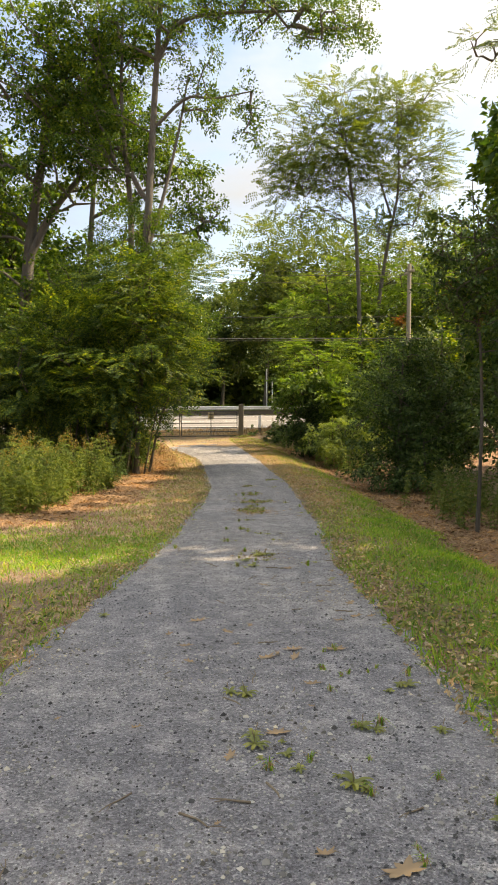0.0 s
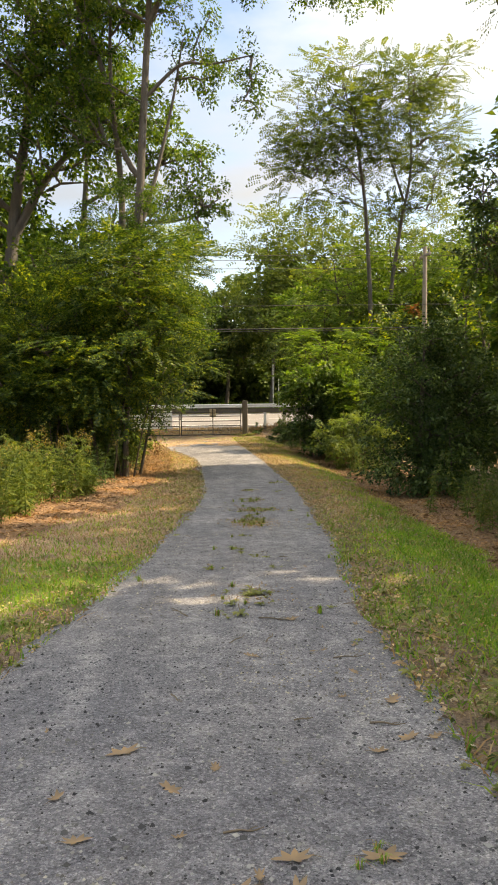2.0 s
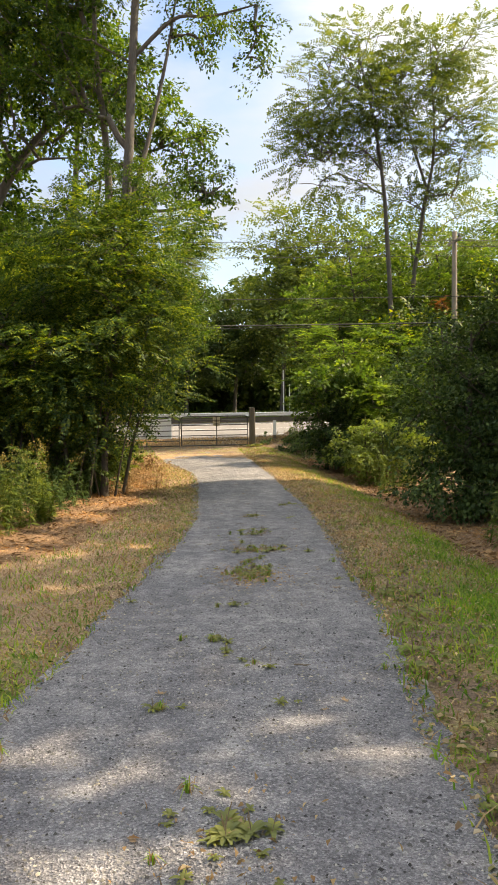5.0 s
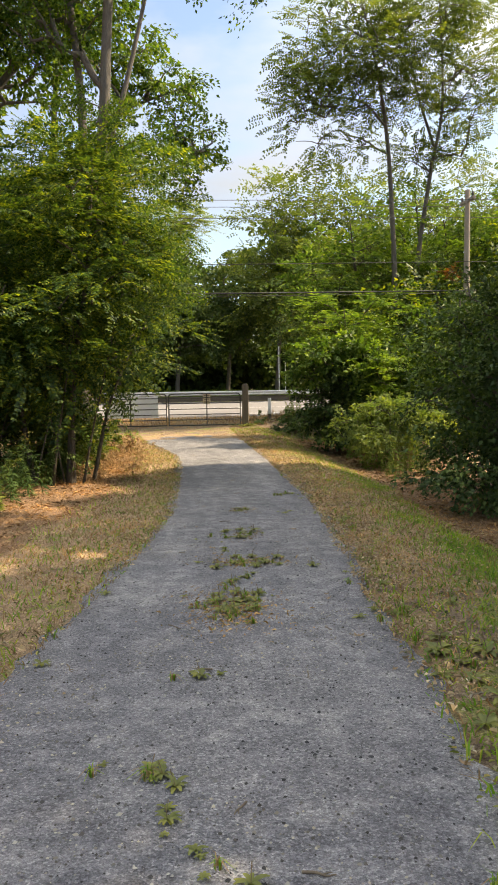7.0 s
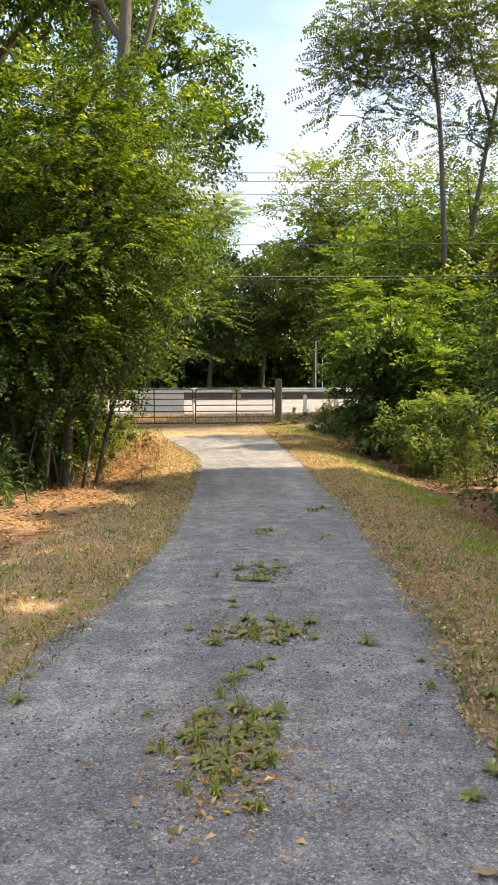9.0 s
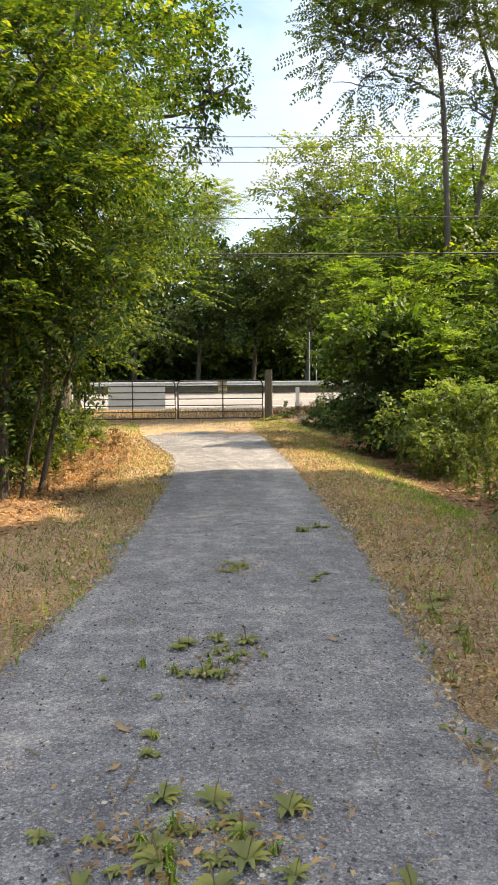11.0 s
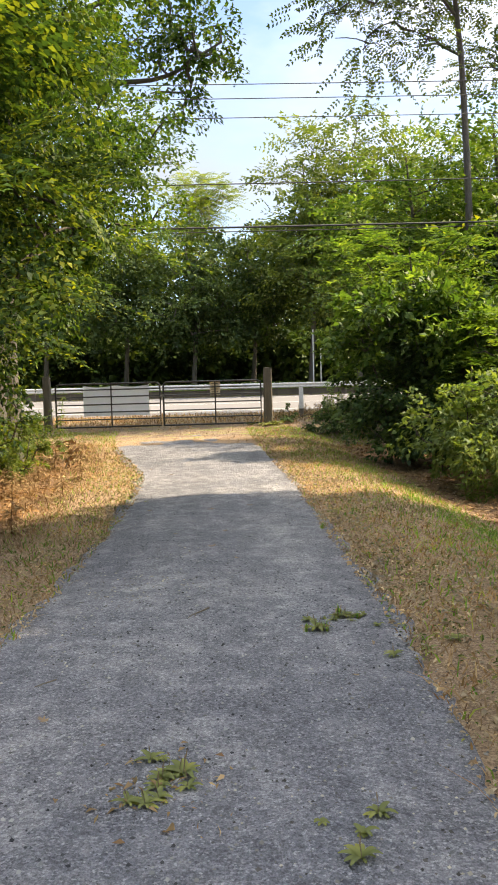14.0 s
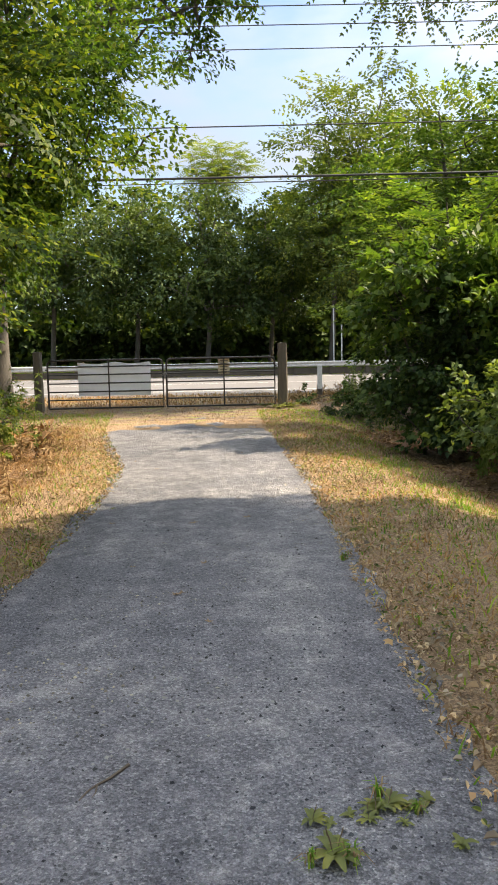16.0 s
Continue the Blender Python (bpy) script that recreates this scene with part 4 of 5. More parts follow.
        tree("wood_tree", "green tree at the wood edge lit from behind", "tree",
             [(x, y, b), (x + 0.2, y, b + h * 0.5), (x - 0.2, y, b + h * 0.95)], 0.16,
             [(x, y, b + h * 0.66, r, r, h * 0.3), (x - 0.8, y - 0.6, b + h * 0.36, r * 0.85, r * 0.8, h * 0.22)],
             "far_frond", 120, 11, 0.2, 1.15, BARK_DARK, LEAF_SUMAC if h > 9 else LEAF_LOCUST, b + h * 0.2, group="wood edge trees")
    # the wood that stands along the path and shades it
    for x, y, h, r in ((13.2, 26.4, 12.5, 2.4), (13.8, 22.0, 16, 2.8), (12.8, 17.4, 16.0, 2.5), (13.0, 13.7, 16, 2.1), (12.9, 20.9, 13, 2.2), (13.3, 24.2, 13.5, 2.3), (13.0, 8.7, 17, 2.8), (12.5, 3.6, 18, 2.9), (11.8, -1.2, 18, 3.0), (16.6, 18.7, 15, 2.8), (16.5, 24.4, 14, 2.8),
                       (11.2, 19.2, 11.5, 2.3), (12.4, 23.6, 10.5, 2.1), (10.6, 14.8, 11.5, 2.0), (10.2, 7.8, 14, 2.3), (9.6, 3.6, 14, 2.4), (9.2, -0.2, 14, 2.5), (8.8, -3.8, 14, 2.5), (11.0, -6.0, 16, 3.2), (16.5, 6.2, 18, 3.0), (15.5, -2.0, 18, 3.2)):
        b = z_at(x, y)
        tree("wood_tree", "tall leafy tree shading the path", "tree",
             [(x, y, b), (x + 0.2, y, b + h * 0.5), (x - 0.2, y, b + h * 0.95)], 0.22,
             [(x, y, b + h * 0.72, r, r, h * 0.25), (x - 0.3, y + 0.3, b + h * 0.45, r, r, h * 0.2)] if y < 26 else [(x + 0.6, y + 0.5, b + 11.4, 2.1, 2.3, 1.7)],
             "loose", 220, 24 if y < 12 else 42, 0.49 if y < 12 else 0.32, 0.5, BARK_DARK, LEAF_MAPLE, b + h * 0.25, group="shading wood")
    tree("wood_tree", "tall tree with a bough reaching over the verge", "tree",
         [g3(15.0, 28.6), (14.8, 28.4, 5), (14.0, 28.0, 11), (13.2, 27.6, 15)], 0.16,
         [(12.1, 27.2, 13.6, 1.3, 1.2, 0.9), (13.0, 27.6, 15.0, 1.4, 1.3, 0.9)],
         "frond", 26, 8, 0.10, 0.35, BARK_DARK, LEAF_LOCUST, 9.0)
    tree("low_brush", "low tangled brush on the bank beside the marker post", "bush", [g3(6.4, 39.6), (6.4, 39.6, -1.3), (6.4, 39.6, -0.6)], 0.03,
         [(6.6, 39.4, -1.25, 1.0, 1.0, 0.45), (5.6, 39.2, -1.5, 0.6, 0.7, 0.22), (6.2, 41.6, -1.3, 0.7, 0.9, 0.4), (4.75, 41.4, -1.35, 0.3, 0.3, 0.3)],
         "simple", 150, 46, 0.085, 0.14, BARK_DARK, LEAF_DARK, -1.6)
    tree("dark_bush", "low dark thicket along the wood edge", "bush", [g3(9.5, 15.5), (9.5, 15.5, 0.6), (9.5, 15.5, 2.5)], 0.08,
         [(9.5, 15.5, 0.6, 1.6, 2.4, 1.8), (8.8, 18.2, 0.4, 1.4, 1.8, 1.6)], "simple", 260, 44, 0.13, 0.4, BARK_DARK, LEAF_DARK, -0.6)


def build_far_woods():
    spots = [(-26, 70, 15), (-20, 67, 14), (-14, 69, 14), (-8.5, 67, 12.5), (-3.5, 68, 12.2), (1.0, 67, 11.4), (5.0, 69, 11.5), (8.6, 66, 17.2), (11.5, 65, 17.5), (14.5, 67, 17), (18, 66, 17.5), (22, 66, 18), (27, 67, 18), (33, 68, 18)]
    for x, y, h in spots:
        b = z_at(x, y)
        r = 2.6 if x > 7 else 3.2
        tree("roadside_tree", "full green tree across the road with bare lower trunk", "tree",
             [(x, y, b), (x + 0.3, y, b + h * 0.5), (x - 0.3, y, b + h * 0.84)], 0.17,
             [(x, y, b + h * 0.70, r, r * 0.9, h * 0.25), (x - 1.2, y - 1.4, b + h * 0.45, r * 0.8, r * 0.7, h * 0.16), (x + 1.4, y - 1.0, b + h * 0.50, r * 0.8, r * 0.7, h * 0.18)],
             "far_frond" if x > 7 else "simple", 160, 10 if x > 7 else 64, 0.25 if x > 7 else 0.27, 1.25 if x > 7 else 1.15, BARK_GREY, LEAF_AIRY if x > 7 else LEAF_FAR, b + h * 0.25, group="trees across the road")
    for x, y, h in [(-24, 76, 16), (-15, 77, 15), (-6, 76, 13), (2.5, 77, 12.0), (10, 76, 15), (18, 77, 17), (9.4, 81, 15), (14, 81, 16), (27, 76, 17), (38, 78, 17)]:
        b = z_at(x, y)
        tree("roadside_tree", "dark crowded tree deeper in the far wood", "tree",
             [(x, y, b), (x + 0.3, y, b + h * 0.5), (x - 0.3, y, b + h * 0.95)], 0.2,
             [(x, y, b + h * 0.62, 4.6, 3.2, h * 0.34), (x, y, b + h * 0.24, 5.2, 3.0, h * 0.26)],
             "simple", 150, 32, 0.6, 1.1, BARK_DARK, LEAF_FAR, b + h * 0.2, group="far wood")
    # bushes added as dark backing, in place of the shade under the far wood
    for k, x in enumerate(list(range(-30, 45, 7)) + list(range(-33, 48, 6))):
        y = (73 if k < 11 else 81) + 1.5 * math.sin(x)
        b = z_at(x, y)
        tree("undergrowth_bush", "tangled undergrowth beneath the far trees, coloured dark for shade", "bush", [(x, y, b), (x, y, b + 1), (x, y, b + 3.4)], 0.08,
             [(x - 1.5, y, b + 2.0, 3.0, 1.6, 2.3), (x + 2, y + 0.5, b + 2.4, 3.0, 1.6, 2.7)], "simple", 150, 24, 0.6, 0.85, BARK_DARK, LEAF_DARK, b + 0.4, group="far undergrowth")
    tree("pale_tree", "pale feathery tree rising behind the far wood", "tree",
         [g3(1.6, 90), (1.6, 90, 9), (1.7, 90, 17)], 0.2, [(1.6, 90, 16.6, 3.4, 3, 2.6), (0.4, 90, 14, 2.6, 2.4, 2.0)],
         "big_frond", 140, 4, 0.32, 0.6, BARK_PALE, LEAF_PALE, 11)


build_left_trees()
build_right_trees()
build_far_woods()


# ---- gate, posts, rail, pole, wires ----
GATE_Y, GATE_L, GATE_M, GATE_R = 41.0, -2.52, 0.74, 3.86


def straight(a, b, r):
    return (np.array([a, b], float), np.array([r, r]))


def capped(name, path, sides=10):
    """A tube closed at both ends."""
    V, F = tube_arrays([path], sides)
    bm = bmesh.new()
    vs = [bm.verts.new(v) for v in V]
    for f in F:
        bm.faces.new([vs[i] for i in f])
    bm.faces.new(vs[:sides][::-1])
    bm.faces.new(vs[-sides:])
    bmesh.ops.recalc_face_normals(bm, faces=bm.faces)
    me = bpy.data.meshes.new(name)
    bm.to_mesh(me)
    bm.free()
    return me


def gate_leaf(x0, x1, label):
    z0 = z_at(0.5 * (x0 + x1), GATE_Y) + 0.09
    g = thing("field_gate", (x0, GATE_Y, z0 - 0.09), label, "gate", "pair of gates")
    w, h, r, b = x1 - x0 - 0.06, 1.33, 0.13, 0.09
    corner = lambda cx, cz, a0: [(cx + r * math.cos(radians(a0 - 22.5 * k)), 0, cz + r * math.sin(radians(a0 - 22.5 * k))) for k in range(5)]
    line = [(0.0, 0, b), (0.0, 0, b + h - r)] + corner(r, b + h - r, 180)[1:] + corner(w - r, b + h - r, 90) + [(w, 0, b), (0.0, 0, b)]
    frm = part("frame", tubes_mesh("frame", [(np.array(line), np.full(len(line), 0.027))], 10), GATE_PAINT, g)
    for k, f in enumerate((0.175, 0.345, 0.52, 0.70, 0.865)):
        part("rail", capped("rail", straight((0.02, 0, b + h * f), (w - 0.02, 0, b + h * f), 0.02), 8), GATE_PAINT, g)
    part("upright", capped("upright", straight((w * 0.53, -0.012, b), (w * 0.53, -0.012, b + h), 0.022), 8), GATE_PAINT, g)
    for z in (b + 0.2, b + h - 0.25):
        s = -0.06 if x0 < 0 else w + 0.06
        e = 0.0 if x0 < 0 else w
        part("hinge", capped("hinge", straight((s, 0, z), (e, 0, z), 0.018), 8), GATE_PAINT, frm)
    return g


def build_gate():
    gate_leaf(GATE_L, GATE_M, "closed black tubular steel field gate")
    gate_leaf(GATE_M + 0.04, GATE_R, "closed black tubular steel gate between wooden posts")
    z0 = z_at(GATE_M, GATE_Y)
    # chain and padlock at the meeting stiles
    ch = thing("gate_chain", (GATE_M, GATE_Y, z0 + 1.0), "steel chain and padlock holding the gates shut", "chain")
    for k in range(10):
        a = 2 * math.pi * k / 10
        c = np.array([0.07 * math.cos(a), 0.06 * math.sin(a), -0.03 * math.cos(2 * a)])
        tt = np.linspace(0, 2 * np.pi, 13)
        tilt = (k % 2) * 1.2
        ring = c + 0.03 * np.stack([-np.sin(a) * np.cos(tt), np.cos(a) * np.cos(tt), np.sin(tt) * np.cos(tilt)], 1) + 0.012 * np.sin(tt)[:, None] * np.array([np.cos(a), np.sin(a), 0]) * (k % 2)
        part("chain_link", tubes_mesh("chain_link", [(ring, np.full(13, 0.006))], 5), CHAIN_STEEL, ch)
    lock = part("padlock", box_bm((0.06, 0.03, 0.07), (0, -0.07, -0.09), 0.008), CHAIN_STEEL, ch)
    arc = np.array([(0.02 * math.cos(a), -0.07, -0.055 + 0.035 * math.sin(a)) for a in np.linspace(0, math.pi, 9)])
    part("shackle", tubes_mesh("shackle", [(arc, np.full(9, 0.005))], 6), CHAIN_STEEL, lock)
    # vinyl sheet tied behind the bars
    w, h = 2.02, 0.94
    nx, nz = 41, 21
    u, v = np.meshgrid(np.linspace(0, 1, nx), np.linspace(0, 1, nz))
    sag = 0.055 * np.abs(np.sin(u * np.pi * 2.0)) * v ** 3
    X, Z = u * w, v * h - sag
    Yw = 0.035 + 0.012 * np.sin(u * 17 + v * 4) * (0.3 + v) + 0.008 * np.sin(v * 21 + u * 5)
    i, j = np.meshgrid(np.arange(nz - 1), np.arange(nx - 1), indexing="ij")
    a = (i * nx + j).ravel()
    F = np.stack([a, a + 1, a + nx + 1, a + nx], 1)
    V1 = np.stack([X, Yw, Z], -1).reshape(-1, 3)
    me = faces_mesh("sheet", V1, F, smooth=True)
    s = thing("vinyl_sheet", (GATE_L + 0.83, GATE_Y, z0 + 0.43), "blank white vinyl sheet tied on the gate bars", "banner")
    sheet = part("sheet", me, VINYL, s)
    for k, (x, z) in enumerate(((0.02, 0.92), (w * 0.5, 0.92), (w - 0.02, 0.92), (0.02, 0.06), (w - 0.02, 0.06))):
        part("tie", capped("tie", straight((x, 0.05, z), (x, -0.03, z + 0.04), 0.006), 6), WIRE_BLACK, sheet)
    sg = thing("gate_sign", (GATE_M + 1.48, GATE_Y, z0 + 0.98), "small faded beige notice board on the gate", "sign")
    plate = part("plate", box_bm((0.32, 0.008, 0.44), (0.16, 0.04, 0.22), 0.003), SIGN_BEIGE, sg)
    for k in range(4):
        part("print_bar", box_bm((0.22 - 0.03 * (k % 2), 0.002, 0.022), (0.16, 0.0335, 0.36 - 0.085 * k)), RAIL_POST, plate)


def wooden_post(x, y, w, top, label):
    b = z_at(x, y)
    t = thing("gate_post", (x, y, b), label, "post", "gate posts")
    h = top - b
    bm = bmesh.new()
    sides, rings = 14, 12
    rows = []
    for k in range(rings):
        f = k / (rings - 1)
        ring = []
        for s in range(sides):
            a = 2 * math.pi * s / sides
            sq = 1.0 / max(abs(math.cos(a)), abs(math.sin(a))) ** 0.75
            r = 0.5 * w * sq * (1.04 - 0.06 * f + 0.02 * math.sin(5 * a + 3 * f))
            ring.append(bm.verts.new((r * math.cos(a), r * math.sin(a), -0.15 + (h + 0.15) * f)))
        rows.append(ring)
    for p, q in zip(rows, rows[1:]):
        for s in range(sides):
            bm.faces.new((p[s], p[(s + 1) % sides], q[(s + 1) % sides], q[s]))
    top_v = bm.verts.new((0, 0, h + 0.02))
    for s in range(sides):
        bm.faces.new((rows[-1][s], rows[-1][(s + 1) % sides], top_v))
    part("post", bm, WOOD_POST, t)
    return t


def build_posts():
    wooden_post(4.02, GATE_Y, 0.27, 0.22, "thick weathered square wooden gate post")
    wooden_post(-2.78, GATE_Y, 0.24, 0.1, "weathered wooden gate post half hidden by leaves")
    x, y = 5.28, 43.0
    b = z_at(x, y)
    m = thing("marker_post", (x, y, b), "white painted marker post on a dark stub", "marker post")
    part("stub", box_bm((0.17, 0.1, 0.5), (0, 0, 0.15), 0.012), RAIL_POST, m)
    part("panel", box_bm((0.15, 0.035, 0.72), (0.0, -0.07, 0.62), 0.01), WHITE_PAINT, m)
    # guard rail on the far side of the road
    xs = np.arange(-60, 61, 2.0)
    rail = thing("guard_rail", (0, 61.6, z_at(0, 61.6)), "galvanised guard rail along the far road edge", "guard rail")
    prof = [(0.0, 0.72), (-0.05, 0.68), (-0.05, 0.62), (0.02, 0.57), (-0.05, 0.52), (-0.05, 0.46), (0.0, 0.42), (0.02, 0.42), (0.04, 0.57), (0.02, 0.72)]
    V = np.array([[(x, p[0] - 0.1, p[1] + z_at(x, 61.6) - z_at(0, 61.6)) for p in prof] for x in xs]).reshape(-1, 3)
    k = len(prof)
    F = [(i * k + j, i * k + (j + 1) % k, (i + 1) * k + (j + 1) % k, (i + 1) * k + j) for i in range(len(xs) - 1) for j in range(k)]
    part("beam", faces_mesh("beam", V, np.array(F)), RAIL_STEEL, rail)
    # dark strip added in place of the shade under the beam
    low = box_bm((120.0, 0.05, 0.34), (0, 0.03, 0.2), 0.008)
    part("lower_board", low, RAIL_POST, rail, "dark strip standing in for the shade under the beam")
    pm = None
    for x in np.arange(-30, 31, 2.0):
        if pm is None:
            ob = part("rail_post", box_bm((0.15, 0.2, 0.95), (0, 0.05, 0.25), 0.01), RAIL_POST, rail)
            pm = ob.data
        else:
            ob = part("rail_post", pm, RAIL_POST, rail)
        ob.location.x = x
    # two thin roadside poles
    for x, top in ((8.3, 2.6), (8.75, 1.5)):
        b = z_at(x, 62.6)
        p = thing("sign_pole", (x, 62.6, b), "thin grey metal pole beyond the guard rail", "pole")
        part("shaft", capped("shaft", straight((0, 0, -0.2), (0, 0, top - b), 0.035), 8), RAIL_STEEL, p)


POLES = ((11.55, 35.5), (-30.0, 35.5), (52.0, 35.5))


def build_wires():
    for i, (x, y) in enumerate(POLES):
        b = z_at(x, y)
        p = thing("utility_pole", (x, y, b), "weathered wooden utility pole carrying wires", "utility pole", "pole line")
        part("shaft", capped("shaft", (np.array([(0, 0, -0.3), (0, 0, 4), (0, 0, 7.0 - b)]), np.array([0.13, 0.115, 0.09])), 12), POLE_WOOD, p)
        arm = part("crossarm", box_bm((0.1, 1.3, 0.11), (0, 0, 6.62 - b), 0.01), POLE_WOOD, p)
        for dy, z in ((-0.5, 6.7), (0.1, 6.7), (0.5, 6.7)):
            part("insulator", capped("insulator", (np.array([(0, dy, z - b - 0.02), (0, dy, z - b + 0.06), (0, dy, z - b + 0.14)]), np.array([0.03, 0.05, 0.03])), 8), WIRE_BLACK, arm)
    wires = ((-0.5, 6.56, 6.46, 0.010), (0.1, 6.46, 6.36, 0.010), (0.5, 6.16, 6.06, 0.010), (-0.1, 4.5, 4.38, 0.013), (-0.15, 3.48, 3.4, 0.024), (-0.13, 3.4, 3.3, 0.011))
    for dy, end, mid, r in wires:
        for x0, x1 in ((-30.0, 11.55), (11.55, 52.0)):
            n = 40
            u = np.linspace(0, 1, n)
            pts = np.stack([x0 + (x1 - x0) * u, np.full(n, 35.5 + dy), end - 4 * (end - mid) * u * (1 - u)], 1)
            o = np.array([x0, 35.5 + dy, end])
            ob = part("overhead_wire", tubes_mesh("overhead_wire", [(pts - o, np.full(n, r))], 5), WIRE_BLACK)
            ob.location = o
            tagged(ob, "thin black overhead utility wire between poles", "wire", "overhead wires")


build_gate()
build_posts()
build_wires()

# ---- verge: grass, litter, weeds, stones ----


def verge_points(n, weight, y0=1.0, y1=40.0, reach_l=4.5, reach_r=3.4, power=1.15):
    """Points on the verges, denser where the path begins, kept in proportion to weight(x, y)."""
    k = n * 8
    y = y0 + (y1 - y0) * rng.uniform(0, 1, k) ** power
    right = rng.uniform(0, 1, k) < 0.5
    u = rng.uniform(-0.02, 1, k)
    x = np.where(right, right_edge(y) + u * reach_r, left_edge(y) - u * reach_l)
    keep = rng.uniform(0, 1, k) < weight(x, y)
    p = np.stack([x[keep], y[keep]], 1)[:n]
    return np.column_stack([p, height(p[:, 0], p[:, 1])])


def blades(name, label, pts, h0, h1, w, mat, lean=0.5, sink=0.01):
    """Bent blades, each of a broad lower half and a pointed tip."""
    n = len(pts)
    h = rng.uniform(h0, h1, n)[:, None]
    ang = rng.uniform(0, 2 * np.pi, n)
    side = np.stack([np.cos(ang), np.sin(ang), np.zeros(n)], 1) * (w * rng.uniform(0.7, 1.3, n))[:, None] * 0.5
    out = np.stack([rng.normal(0, lean, n), rng.normal(0, lean, n), np.zeros(n)], 1)
    base = pts - np.array([0, 0, sink])
    mid = base + (out * 0.35 + np.array([0, 0, 0.62])) * h
    tip = base + (out + np.array([0, 0, 0.9])) * h
    V = np.stack([base - side, base + side, mid + side * 0.8, mid - side * 0.8, tip], 1).reshape(-1, 3)
    o = 5 * np.arange(n)[:, None]
    F = np.concatenate([o + np.array([[0, 1, 2]]), o + np.array([[0, 2, 3]]), o + np.array([[3, 2, 4]])])
    ob = part(name, faces_mesh(name, V, F), mat)
    return tagged(ob, label, "grass", kind="stuff")


def patchy(x, y, s=1.0):
    return 0.5 + 0.5 * wave(x * 2.1 * s + 3, y * 2.1 * s)


def clumps(x, y):
    """Tussocks a hand or two across."""
    return np.clip(0.5 + 0.7 * np.sin(17 * x + 3 * np.sin(9 * y)) * np.sin(15 * y + 2 * np.sin(11 * x + 1)), 0, 1)


def middle_litter():
    """Straw and dead bits caught in the weeds along the middle strip."""
    q = []
    for cx, cy, sx, sy, n in ((1.6, 14.3, 0.19, 0.34, 900), (1.85, 16.05, 0.24, 0.15, 360), (2.0, 17.7, 0.14, 0.25, 170), (1.1, 8.9, 0.18, 0.22, 140), (2.12, 19.9, 0.12, 0.14, 90)):
        x, y = cx + rng.normal(0, sx, n), cy + rng.normal(0, sy, n)
        p = np.column_stack([x, y, height(x, y) + 0.03 + rng.uniform(0, 0.012, n)])
        d = np.column_stack([rng.normal(0, 1, (n, 2)), rng.normal(0.1, 0.3, n)])
        L = rng.uniform(0.012, 0.05, n)
        q.append(leaf_quads(p, d, np.array([0, 0, 1.0]) + rng.normal(0, 0.5, (n, 3)), L, L * rng.uniform(0.1, 0.5, n), 0.4))
    tagged(part("straw_litter", quads_mesh("straw_litter", np.concatenate(q)), GRASS_DRY), "dry straw and leaf bits among the path weeds", "litter", kind="stuff")


